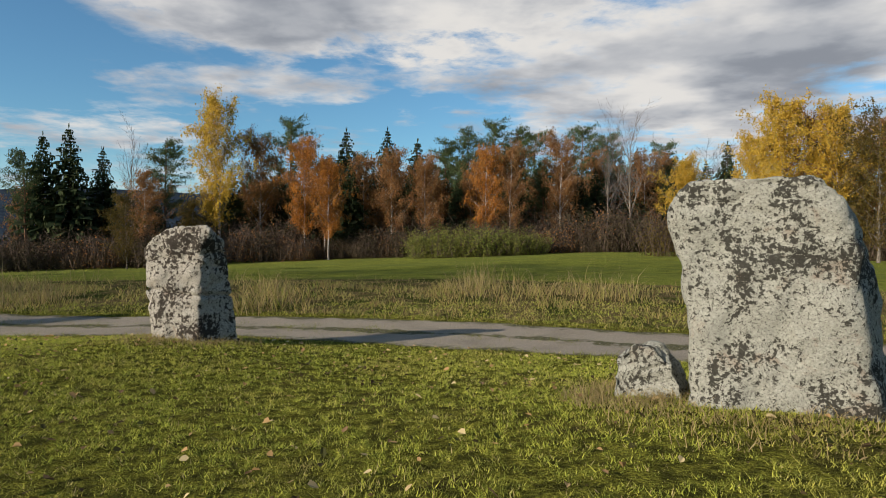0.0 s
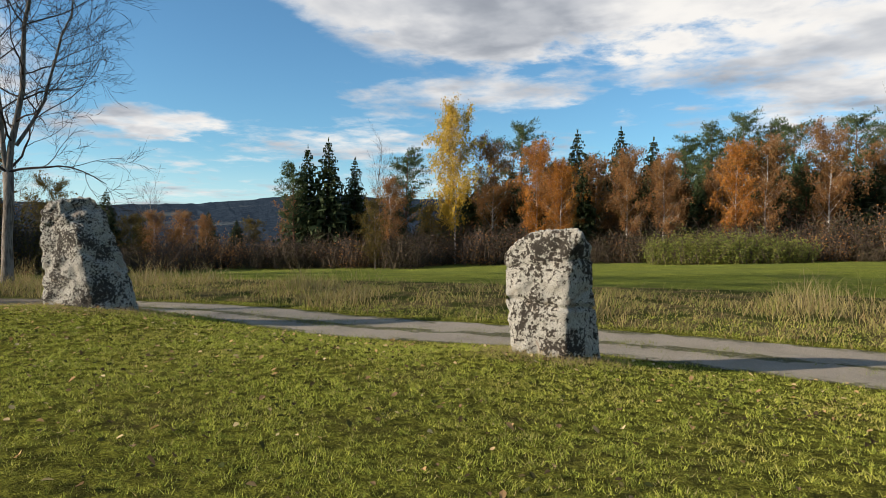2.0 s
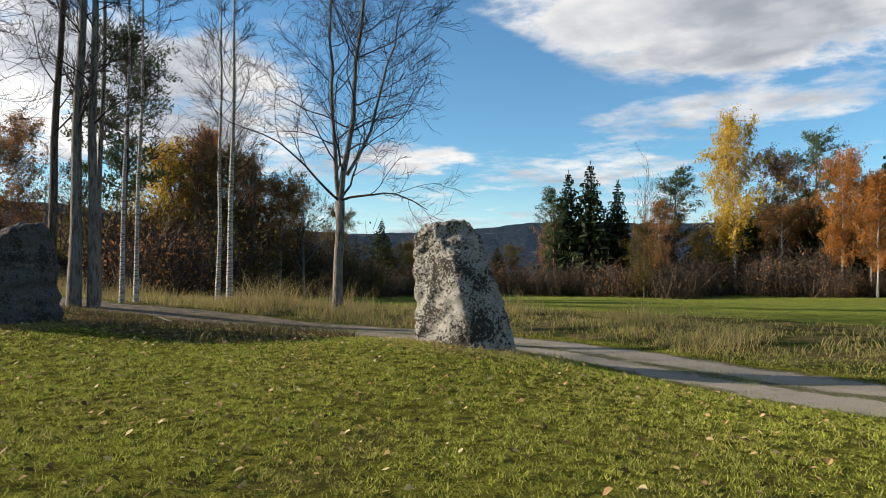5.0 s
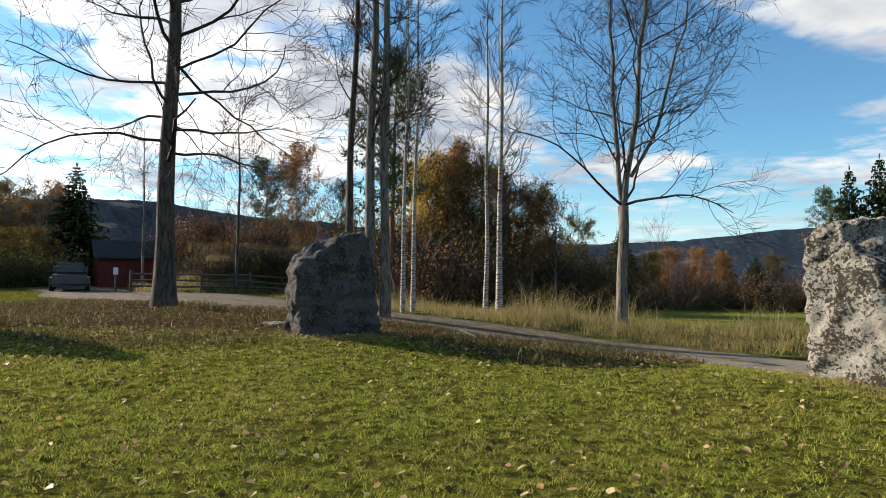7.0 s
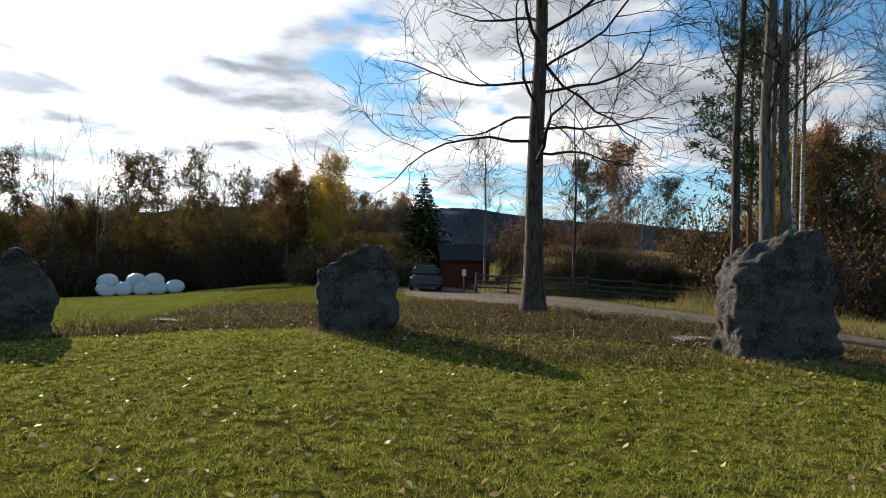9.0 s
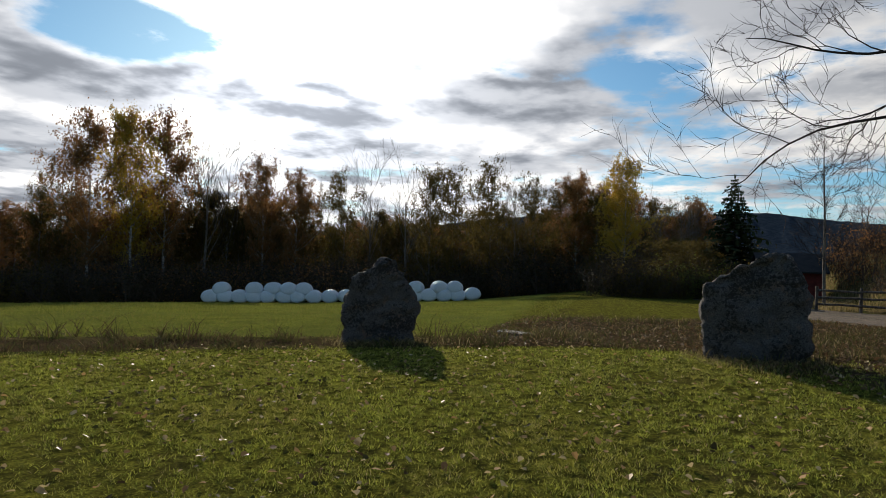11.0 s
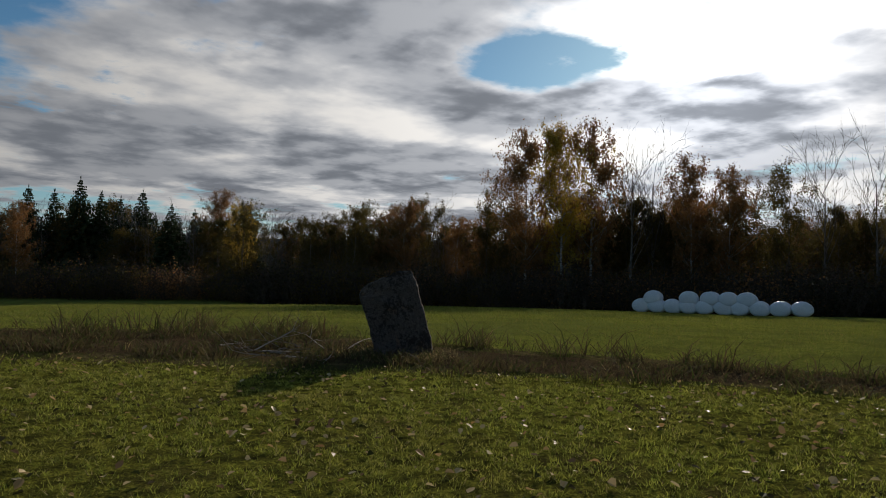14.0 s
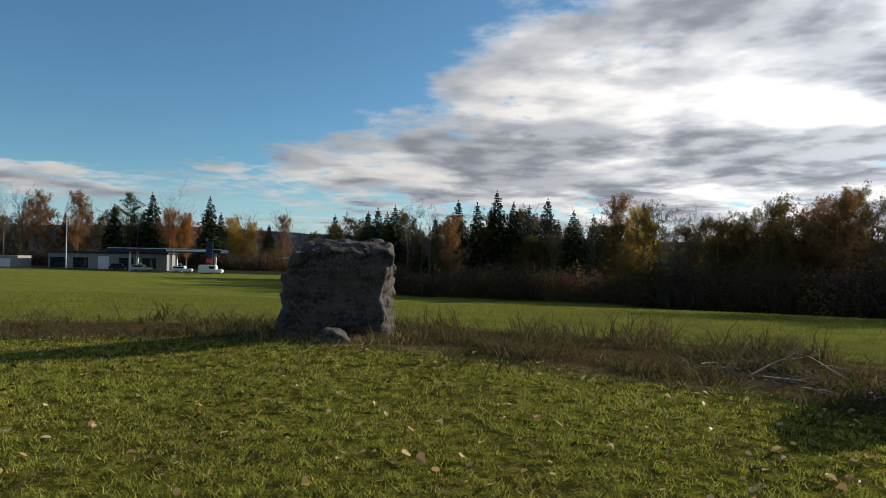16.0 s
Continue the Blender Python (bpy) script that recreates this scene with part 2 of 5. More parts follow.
        col = n.mix(n.ramp(fine, 0.4, 0.7, 0.0, 0.35), col, dark)
        n.put(bsdf.inputs["Base Color"], col)
        bump(n, bsdf, n.calc("ADD", crust, fine), 0.7, 0.02)

    return material(name, build, 0.9)


ROCK_PALE = rock_material("pale_lichened_rock", (0.385, 0.385, 0.33), (0.235, 0.235, 0.198), (0.022, 0.020, 0.015), 0.92, 0.535, 29.0)
ROCK_MIXED = rock_material("blotched_rock", (0.42, 0.405, 0.35), (0.22, 0.20, 0.168), (0.030, 0.024, 0.018), 0.95, 0.50)
ROCK_WHITE = rock_material("white_crusted_rock", (0.44, 0.42, 0.365), (0.25, 0.23, 0.19), (0.022, 0.016, 0.011), 0.95, 0.51, 17.0)
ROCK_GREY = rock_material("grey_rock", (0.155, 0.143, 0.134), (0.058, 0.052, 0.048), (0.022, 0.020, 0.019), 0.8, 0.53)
GROUND, GRAVEL = ground_material(), gravel_material()
BARK_GREY = bark_material("grey_bark", (0.215, 0.185, 0.15), (0.08, 0.066, 0.052))
BARK_DARK = bark_material("dark_bark", (0.115, 0.090, 0.070), (0.036, 0.028, 0.022))
BARK_BIRCH = bark_material("birch_bark", (0.50, 0.47, 0.42), (0.10, 0.08, 0.065), 1.0)
BARK_PINE = bark_material("pine_bark", (0.20, 0.10, 0.055), (0.07, 0.045, 0.03))
TWIG = grainy("twig", (0.026, 0.019, 0.015), (0.055, 0.041, 0.032), 3, 0.9)
BRUSHWOOD = grainy("brushwood", (0.048, 0.034, 0.026), (0.11, 0.08, 0.058), 3, 0.9)
TWIG_PALE = grainy("grey_twig", (0.10, 0.085, 0.078), (0.18, 0.16, 0.15), 3, 0.85)
DEAD_WOOD = grainy("bleached_wood", (0.24, 0.21, 0.18), (0.36, 0.32, 0.28), 3, 0.85)


def lawn_material():
    """Blades that change from deep green to yellow-green and straw in patches."""

    def build(n, bsdf):
        p = place_of(n)
        chance = n.add("ShaderNodeNewGeometry").outputs["Random Per Island"]
        green = n.mix(chance, (0.20, 0.25, 0.034), (0.56, 0.57, 0.09))
        col = n.mix(n.ramp(n.noise(p, 0.7, 5, 0.65), 0.46, 0.64, 0.0, 0.6), green, n.mix(chance, (0.26, 0.235, 0.05), (0.54, 0.47, 0.12)))
        col = n.mix(n.ramp(n.noise(p, 1.7, 5, 0.7, 0.5), 0.60, 0.70, 0.0, 0.8), col, n.mix(chance, (0.16, 0.115, 0.05), (0.42, 0.31, 0.13)))
        col = n.mix(n.ramp(n.noise(p, 9.0, 5, 0.75), 0.50, 0.60, 0.0, 0.7), col, n.mix(chance, (0.055, 0.070, 0.014), (0.17, 0.19, 0.035)))
        col = n.mix(n.ramp(n.noise(p, 24.0, 3, 0.6), 0.54, 0.62, 0.0, 0.75), col, (0.045, 0.05, 0.014))
        col = n.mix(n.ramp(chance, 0.92, 0.96), col, (0.46, 0.38, 0.17))
        n.put(bsdf.inputs["Base Color"], col)
        sheer = n.add("ShaderNodeBsdfTranslucent")
        n.put(sheer.inputs[0], col)
        blend = n.add("ShaderNodeMixShader")
        blend.inputs[0].default_value = 0.34
        n.put(blend.inputs[1], bsdf.outputs[0])
        n.put(blend.inputs[2], sheer.outputs[0])
        n.put(next(k for k in n.tree.nodes if k.type == "OUTPUT_MATERIAL").inputs[0], blend.outputs[0])

    return material("lawn_blade", build, 0.7, 0.0, 0.1)


LAWN_BLADE = lawn_material()
FIELD_BLADE = leafy("field_blade", (0.09, 0.125, 0.014), (0.20, 0.235, 0.03), (0.30, 0.26, 0.08), 0.35)
SCRAP = leafy("withered_scrap", (0.055, 0.038, 0.02), (0.045, 0.065, 0.014), (0.10, 0.065, 0.03), 0.2, 0.7)
LITTER = leafy("litter_leaf", (0.30, 0.20, 0.10), (0.17, 0.10, 0.05), (0.075, 0.05, 0.03), 0.2, 0.6)
STRAW = leafy("straw", (0.30, 0.22, 0.10), (0.42, 0.33, 0.17), (0.16, 0.15, 0.045), 0.4)
VERGE_WEED = leafy("verge_weed", (0.21, 0.235, 0.05), (0.38, 0.31, 0.115), (0.21, 0.14, 0.065), 0.4)
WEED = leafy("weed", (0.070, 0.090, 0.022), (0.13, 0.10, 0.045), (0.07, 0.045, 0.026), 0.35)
FALLEN = leafy("fallen_leaf", (0.62, 0.50, 0.27), (0.50, 0.30, 0.12), (0.14, 0.075, 0.04), 0.25, 0.45)
LEAF = {
    "gold": leafy("gold_leaf", (0.62, 0.40, 0.055), (0.50, 0.33, 0.05), (0.30, 0.25, 0.05)),
    "amber": leafy("amber_leaf", (0.50, 0.20, 0.035), (0.38, 0.17, 0.04), (0.22, 0.12, 0.04)),
    "rust": leafy("rust_leaf", (0.36, 0.165, 0.06), (0.26, 0.14, 0.055), (0.15, 0.11, 0.05)),
    "olive": leafy("olive_leaf", (0.115, 0.092, 0.024), (0.078, 0.068, 0.022), (0.17, 0.11, 0.03)),
    "green": leafy("shrub_leaf", (0.13, 0.175, 0.035), (0.20, 0.23, 0.05), (0.26, 0.23, 0.06)),
    "spruce": leafy("spruce_needle", (0.030, 0.048, 0.022), (0.046, 0.066, 0.027), (0.066, 0.073, 0.034), 0.12),
    # undergrowth leaves near black: shade beneath the trees is put into their colour
    "dark": leafy("shaded_undergrowth_leaf", (0.032, 0.033, 0.017), (0.055, 0.045, 0.024), (0.085, 0.06, 0.03), 0.1),
    "pine": leafy("pine_needle", (0.050, 0.080, 0.034), (0.072, 0.102, 0.043), (0.10, 0.115, 0.052), 0.15),
}

# ---- shapes ----


class Shape:
    """Vertices and faces gathered for one mesh."""

    def __init__(self):
        self.verts, self.faces = [], []

    def tube(self, points, radii, sides=6, cap=True):
        start = len(self.verts)
        side = None
        for k, p in enumerate(points):
            ahead = (points[min(k + 1, len(points) - 1)] - points[max(k - 1, 0)]).normalized()
            side = ahead.orthogonal() if side is None else (side - ahead * side.dot(ahead))
            side = side.normalized() if side.length > 1e-6 else ahead.orthogonal().normalized()
            over = ahead.cross(side)
            for j in range(sides):
                a = 2 * math.pi * j / sides
                self.verts.append(p + (side * math.cos(a) + over * math.sin(a)) * radii[k])
        for k in range(len(points) - 1):
            for j in range(sides):
                a, b = start + k * sides + j, start + k * sides + (j + 1) % sides
                self.faces.append((a, b, b + sides, a + sides))
        if cap:
            self.faces.append(tuple(start + (len(points) - 1) * sides + j for j in range(sides)))

    def blade(self, a, b, width, turn):
        """A thin leaf or spray from a to b."""
        along = b - a
        side = along.cross(turn)
        side = side.normalized() * width / 2 if side.length > 1e-6 else along.orthogonal().normalized() * width / 2
        k = len(self.verts)
        mid = a + along * 0.45
        self.verts += [a, mid + side, b, mid - side]
        self.faces.append((k, k + 1, k + 2, k + 3))

    def box(self, lo, hi):
        k = len(self.verts)
        self.verts += [Vector((x, y, z)) for z in (lo[2], hi[2]) for y in (lo[1], hi[1]) for x in (lo[0], hi[0])]
        self.faces += [tuple(k + i for i in f) for f in ((0, 2, 3, 1), (4, 5, 7, 6), (0, 1, 5, 4), (1, 3, 7, 5), (3, 2, 6, 7), (2, 0, 4, 6))]

    def mesh(self, name, material_, smooth=False):
        me = bpy.data.meshes.new(name)
        me.from_pydata([tuple(v) for v in self.verts], [], self.faces)
        me.materials.append(material_)
        if smooth:
            me.polygons.foreach_set("use_smooth", [True] * len(me.polygons))
        return me


def softened(shape, name, material_, width=0.02, segments=2):
    """A mesh of the shape with its edges bevelled."""
    me = shape.mesh(name, material_)
    bm = bmesh.new()
    bm.from_mesh(me)
    bmesh.ops.bevel(bm, geom=bm.edges[:], offset=width, segments=segments, affect="EDGES", clamp_overlap=True)
    bm.to_mesh(me)
    bm.free()
    return me


def part(name, mesh, parent, label=""):
    ob = new(name, mesh)
    ob.parent = parent
    if label:
        tagged(ob, label)
    return ob


def thing(name, m, label, category, group=""):
    ob = new(name)
    ob.empty_display_size = 0.2
    ob.matrix_world = m
    return tagged(ob, label, category, group)


def smooth(a, b, v):
    t = np.clip((np.asarray(v, float) - a) / (b - a), 0, 1)
    return t * t * (3 - 2 * t)


# ---- ground ----
MIDDLE = (-10.0, -1.0)
FAR_YAW = (-180, -145, -90, -60, -20, 0, 15, 35, 55, 70, 95, 108, 122, 150, 180)
FAR_LEVEL = (-3.9, -2.0, -0.6, -0.3, -0.5, -1.6, -2.4, -3.2, -2.5, -0.7, -0.5, -2.6, -3.4, -3.7, -3.9)
LANE = ((60, -4), (28, 4.3), (14, 9.0), (8, 10.85), (4.2, 12.05), (0, 13.55), (-4, 14.15), (-8, 14.05), (-12, 15.1), (-15.5, 15.3), (-18, 14.9), (-20.5, 13.7), (-24, 12.2), (-28.5, 10.2), (-34, 8.4), (-40, 6.2), (-46, 3.8), (-56, 2.2))


def lane_points(step=0.3):
    """The middle line of the gravel lane, rounded, as points."""
    raw = [Vector((*p, 0)) for p in LANE]
    out = []
    for k in range(len(raw) - 1):
        p0, p1, p2, p3 = raw[max(k - 1, 0)], raw[k], raw[k + 1], raw[min(k + 2, len(raw) - 1)]
        count = max(2, int((p2 - p1).length / step))
        for j in range(count):
            t = j / count
            out.append(0.5 * (2 * p1 + (p2 - p0) * t + (2 * p0 - 5 * p1 + 4 * p2 - p3) * t * t + (3 * p1 - p0 - 3 * p2 + p3) * t ** 3))
    return out


LANE_LINE = lane_points()
LANE_XY = np.array([(p.x, p.y) for p in LANE_LINE])


def lane_half(x):
    """Half the width of the lane, which opens into a gravel yard in the west."""
    return 1.4 + 3.0 * smooth(-25, -31, x) - 2.2 * smooth(-40, -46, x)


def lane_gap(x, y):
    """Distance from the middle of the lane, less what it is wider than a plain track."""
    x, y = np.atleast_1d(np.asarray(x, float)), np.atleast_1d(np.asarray(y, float))
    best = np.full(x.shape, 1e9)
    for px, py in LANE_XY[::3]:
        best = np.minimum(best, (x - px) ** 2 + (y - py) ** 2)
    return np.maximum(0.0, np.sqrt(best) - lane_half(x) + 1.02)


def hump(x, y, cx, cy, r, h):
    return h * np.exp(-((x - cx) ** 2 + (y - cy) ** 2) / (r * r))


def level(x, y):
    """Height of the ground."""
    x, y = np.atleast_1d(np.asarray(x, float)), np.atleast_1d(np.asarray(y, float))
    dx, dy = x - MIDDLE[0], y - MIDDLE[1]
    r, yaw = np.hypot(dx, dy), np.degrees(np.arctan2(-dx, dy))
    far = np.interp(yaw, FAR_YAW, FAR_LEVEL)
    z = 0.04 + far * np.clip((r - 13) / 62, 0, 1) ** 1.2
    z = z + hump(x, y, 2.6, 6.0, 2.6, 0.26) + hump(x, y, -12.2, 11.2, 2.2, 0.20) + hump(x, y, -19, 7.2, 3.0, 0.14) + hump(x, y, -21.5, 1.2, 4.0, 0.14)
    z = z + hump(x, y, -3.8, 10.8, 1.6, 0.14) - hump(x, y, -1.5, 9.3, 3.0, 0.16) - hump(x, y, -20, -8, 7.0, 0.14) + hump(x, y, -10.5, -14, 3.5, 0.14)
    z = z + hump(x, y, -28, 6, 7.0, 0.22)
    z = z - 0.34 * np.exp(-(lane_gap(x, y) / 2.8) ** 2) * smooth(-26, -18, x)
    # the bank in the west and the slope down to the lake in the north-west
    bank = smooth(7.5, 10, y) * smooth(40, 28, y) * smooth(-76, -66, x)
    z = z + (1.75 * smooth(-44.8, -46.6, x) + 1.2 * smooth(-50, -57, x)) * bank
    lake = smooth(95, 420, r) * smooth(12, 28, yaw) * smooth(80, 62, yaw)
    return z - 15.0 * lake - 3.0 * smooth(150, 900, r)


def make_ground():
    rings = [0.4 * k for k in range(1, 80)]
    while rings[-1] < 4200:
        rings.append(rings[-1] * 1.06 + 0.1)
    spokes = 264
    a = np.arange(spokes) * 2 * np.pi / spokes
    R_, A_ = np.meshgrid(np.array(rings), a, indexing="ij")
    x, y = (MIDDLE[0] + R_ * np.cos(A_)).ravel(), (MIDDLE[1] + R_ * np.sin(A_)).ravel()
    x, y = np.append(x, MIDDLE[0]), np.append(y, MIDDLE[1])
    z = level(x, y)
    faces = []
    for i in range(len(rings) - 1):
        for j in range(spokes):
            k = (j + 1) % spokes
            faces.append((i * spokes + j, (i + 1) * spokes + j, (i + 1) * spokes + k, i * spokes + k))
    faces += [(len(x) - 1, j, (j + 1) % spokes) for j in range(spokes)]
    me = bpy.data.meshes.new("ground")
    me.from_pydata(list(zip(x.tolist(), y.tolist(), z.tolist())), [], faces)
    me.polygons.foreach_set("use_smooth", [True] * len(me.polygons))
    me.materials.append(GROUND)
    zone = me.attributes.new("zone", "FLOAT_COLOR", "POINT")
    zone.data.foreach_set("color", np.stack(zones(x, y), 1).ravel().astype(np.float32))
    tagged(new("ground", me), "mown lawn, rough verges and green fields", "ground", kind="structure")


def zones(x, y):
    """Share of rough verge, leaf litter, field and far land."""
    gap = lane_gap(x, y)
    r = np.hypot(x - MIDDLE[0], y - MIDDLE[1])
    yaw = np.degrees(np.arctan2(-(x - MIDDLE[0]), y - MIDDLE[1]))
    north = smooth(1.0, 2.0, gap) * (y > np.interp(-x, -LANE_XY[:, 0], LANE_XY[:, 1])) * smooth(12, 8, gap) * (x > -50)
    off = (r - RIM(yaw)) / RIM_WIDE(yaw)
    south = smooth(-0.12, 0.12, off) * smooth(1.15, 0.8, off) * (np.abs(yaw) > 100)
    verge = np.clip(smooth(-43.5, -45, x) * smooth(5, 8, y) * smooth(38, 28, y) + np.maximum(north, south) + smooth(5, 2, np.hypot((x + 25) / 2, y - 16)), 0, 1)
    litter = np.clip(smooth(7.0, 3.0, np.hypot((x + 26) / 1.4, y - 5)) + smooth(3.2, 1.4, np.hypot((x + 18.5) / 1.6, y - 10.6)) + 0.75 * smooth(0.5, 0.2, np.abs(off - 0.45)) * (np.abs(yaw) > 100) + smooth(-0.3, 0.8, r - RIM(yaw)) * smooth(42, 50, yaw) * smooth(104, 98, yaw) * smooth(22, 16, r), 0, 1)
    field = np.clip(smooth(0.7, 1.1, off) * smooth(96, 104, np.abs(yaw)) + smooth(7, 10, gap) * (y > np.interp(-x, -LANE_XY[:, 0], LANE_XY[:, 1])), 0, 1)
    return verge, litter, field, smooth(105, 125, r) * (1 - smooth(-175, -172, yaw) * smooth(-140, -145, yaw) * smooth(160, 150, r))


def RIM(yaw):
    """How far out the mown lawn ends, by direction."""
    return np.interp(yaw % 360, (0, 30, 50, 90, 105, 120, 135, 150, 165, 180, 200, 240, 360), (16, 14, 12.4, 12.2, 12.1, 11.8, 11.3, 11.0, 11.2, 11.9, 13.2, 17, 16))


def RIM_WIDE(yaw):
    """How wide the weedy rim beyond the lawn is."""
    return np.interp(yaw % 360, (100, 120, 138, 152, 200, 240), (2.0, 2.0, 2.6, 4.4, 4.2, 3.0))


make_ground()


def make_lane():
    rng = np.random.default_rng(3)
    verts, faces = [], []
    across = np.linspace(-1, 1, 9)
    shares = np.tile(across, len(LANE_LINE))
    for k, p in enumerate(LANE_LINE):
        q = LANE_LINE[min(k + 1, len(LANE_LINE) - 1)] - LANE_LINE[max(k - 1, 0)]
        side = Vector((-q.y, q.x, 0)).normalized()
        half = float(lane_half(p.x)) + 0.12 * noise.noise(Vector((k * 0.11, 2.0, 0)))
        left = half + 0.16 * noise.noise(Vector((k * 0.4, 7.0, 1))) + rng.uniform(-0.04, 0.04)
        right = half + 0.16 * noise.noise(Vector((k * 0.4, 17.0, 1))) + rng.uniform(-0.04, 0.04)
        for s in across:
            v = p + side * s * (left if s > 0 else right)
            verts.append((v.x, v.y, float(level(v.x, v.y)[0]) + 0.022 * (1 - s ** 4) + 0.004))
    for k in range(len(LANE_LINE) - 1):
        for j in range(8):
            a = k * 9 + j
            faces.append((a, a + 9, a + 10, a + 1))
    me = bpy.data.meshes.new("path")
    me.from_pydata(verts, [], faces)
    me.polygons.foreach_set("use_smooth", [True] * len(me.polygons))
    me.attributes.new("across", "FLOAT", "POINT").data.foreach_set("value", shares.astype(np.float32))
    me.materials.append(GRAVEL)
    tagged(new("path", me), "narrow grey gravel lane with soft edges", "path", kind="structure")


make_lane()

# ---- standing stones ----


def stone(name, x, y, turn, rows, rock, label, cracks=(), seed=0, relief=0.05, tilt=None):
    """A raw boulder slab. rows: height of front, height of back, front left, front right, then the back right and back left corner (along, behind)."""
    side = 12
    around = 4 * side
    verts, rings = [], []
    levels = 40
    keys = np.linspace(0, len(rows) - 1, levels)
    table = np.array([r for r in rows], float)
    c, s = math.cos(radians(turn)), math.sin(radians(turn))
    lo = table[0, 0]
    for key in keys:
        i = min(int(key), len(rows) - 2)
        zf, zb, fl, fr, bru, brw, blu, blw = table[i] + (table[i + 1] - table[i]) * (key - i)
        corner = [(fl, 0, zf), (fr, 0, zf), (bru, brw, zb), (blu, blw, zb)]
        for j in range(around):
            q, t = divmod(j, side)
            t /= side
            a, b = corner[q], corner[(q + 1) % 4]
            v = [a[m] + (b[m] - a[m]) * t for m in range(3)]
            if tilt:
                v[2] += tilt[1] * (v[0] - tilt[2]) * max(0.0, v[2] - tilt[0])
            verts.append(v)
    faces = [(k * around + j, k * around + (j + 1) % around, (k + 1) * around + (j + 1) % around, (k + 1) * around + j) for k in range(levels - 1) for j in range(around)]
    last = (levels - 1) * around
    mid = np.mean(np.array(verts[last:last + around]), axis=0)
    prev = last
    for f in (0.72, 0.42, 0.16):
        start = len(verts)
        for j in range(around):
            v = verts[last + j]
            verts.append([mid[m] + (v[m] - mid[m]) * f for m in range(3)])
        faces += [(prev + j, prev + (j + 1) % around, start + (j + 1) % around, start + j) for j in range(around)]
        prev = start
    verts.append(list(mid))
    faces += [(prev + j, prev + (j + 1) % around, len(verts) - 1) for j in range(around)]
    me = bpy.data.meshes.new(name)
    me.from_pydata(verts, [], faces)
    bm = bmesh.new()
    bm.from_mesh(me)
    foot = lo + 0.02
    for _ in range(3):
        bmesh.ops.smooth_vert(bm, verts=[v for v in bm.verts if v.co.z > foot], factor=0.5, use_axis_x=True, use_axis_y=True, use_axis_z=True)
    bmesh.ops.subdivide_edges(bm, edges=bm.edges[:], cuts=1, use_grid_fill=True, smooth=0.0)
    bm.normal_update()
    off = Vector((seed * 7.3, seed * 3.1, seed * 1.7))
    moves = []
    for v in bm.verts:
        p = v.co + off
        d = relief * (noise.noise(p * 2.2) + 0.55 * noise.noise(p * 5.3) + 0.32 * noise.noise(p * 12.0) + 0.16 * noise.noise(p * 27.0))
        cells = noise.voronoi(p * 3.4)[0]
        d += relief * 1.3 * (cells[1] - cells[0] - 0.25)
        chip = abs(noise.noise(p * 3.1 + Vector((9, 0, 0))))
        d -= relief * 0.9 * max(0.0, 0.10 - chip) * 6
        for z0, slope, depth in cracks:
            gap = abs(v.co.z - z0 - slope * v.co.x - 0.05 * noise.noise(Vector((v.co.x * 4, seed, 0))))
            d -= depth * math.exp(-(gap / 0.022) ** 2)
        moves.append(v.normal * d)
    for v, m in zip(bm.verts, moves):
        v.co += m
    bm.to_mesh(me)
    bm.free()
    me.polygons.foreach_set("use_smooth", [True] * len(me.polygons))
    me.materials.append(rock)
    ob = new(name, me)
    ob.matrix_world = pose(x, y, 0, 0, 0, turn)
    return tagged(ob, label, "standing stone" if name == "standing_stone" else "boulder", "ring of standing stones" if name == "standing_stone" else "")


stone("standing_stone", 1.85, 6.54, -28.8, (
    (-0.1, -0.1, -0.06, 1.26, 1.42, 0.75, 0.05, 0.80), (0.30, 0.3, -0.02, 1.22, 1.38, 0.74, 0.02, 0.80), (0.74, 0.74, -0.03, 1.10, 1.30, 0.72, 0.0, 0.8), (1.25, 1.22, -0.10, 1.08, 1.20, 0.66, -0.02, 0.75),
    (1.55, 1.52, -0.17, 1.02, 1.08, 0.6, -0.05, 0.65), (1.76, 1.70, -0.18, 0.97, 1.0, 0.52, -0.05, 0.55), (1.88, 1.80, -0.05, 0.86, 0.90, 0.45, 0.05, 0.45), (1.93, 1.84, 0.10, 0.66, 0.70, 0.36, 0.2, 0.36)),
    ROCK_PALE, "broad pale granite standing stone speckled with black lichen", seed=1, relief=0.035)
stone("boulder", 1.42, 7.05, -35, (
    (-0.1, -0.1, -0.05, 0.56, 0.5, 0.35, 0.0, 0.35), (0.3, 0.3, -0.05, 0.55, 0.5, 0.32, 0.0, 0.32), (0.5, 0.5, 0.02, 0.44, 0.42, 0.28, 0.05, 0.28), (0.63, 0.6, 0.14, 0.32, 0.32, 0.2, 0.16, 0.2)),
    ROCK_PALE, "small pale boulder split by a crack, beside a standing stone", seed=2, relief=0.05)
stone("standing_stone", -4.17, 10.93, -10.4, (
    (-0.1, -0.1, -0.04, 0.74, 1.03, 0.62, 0.15, 0.7), (0.15, 0.15, -0.04, 0.74, 1.02, 0.6, 0.15, 0.7), (0.45, 0.45, -0.09, 0.74, 0.98, 0.58, 0.1, 0.65), (0.70, 0.70, -0.14, 0.75, 0.96, 0.56, 0.05, 0.6),
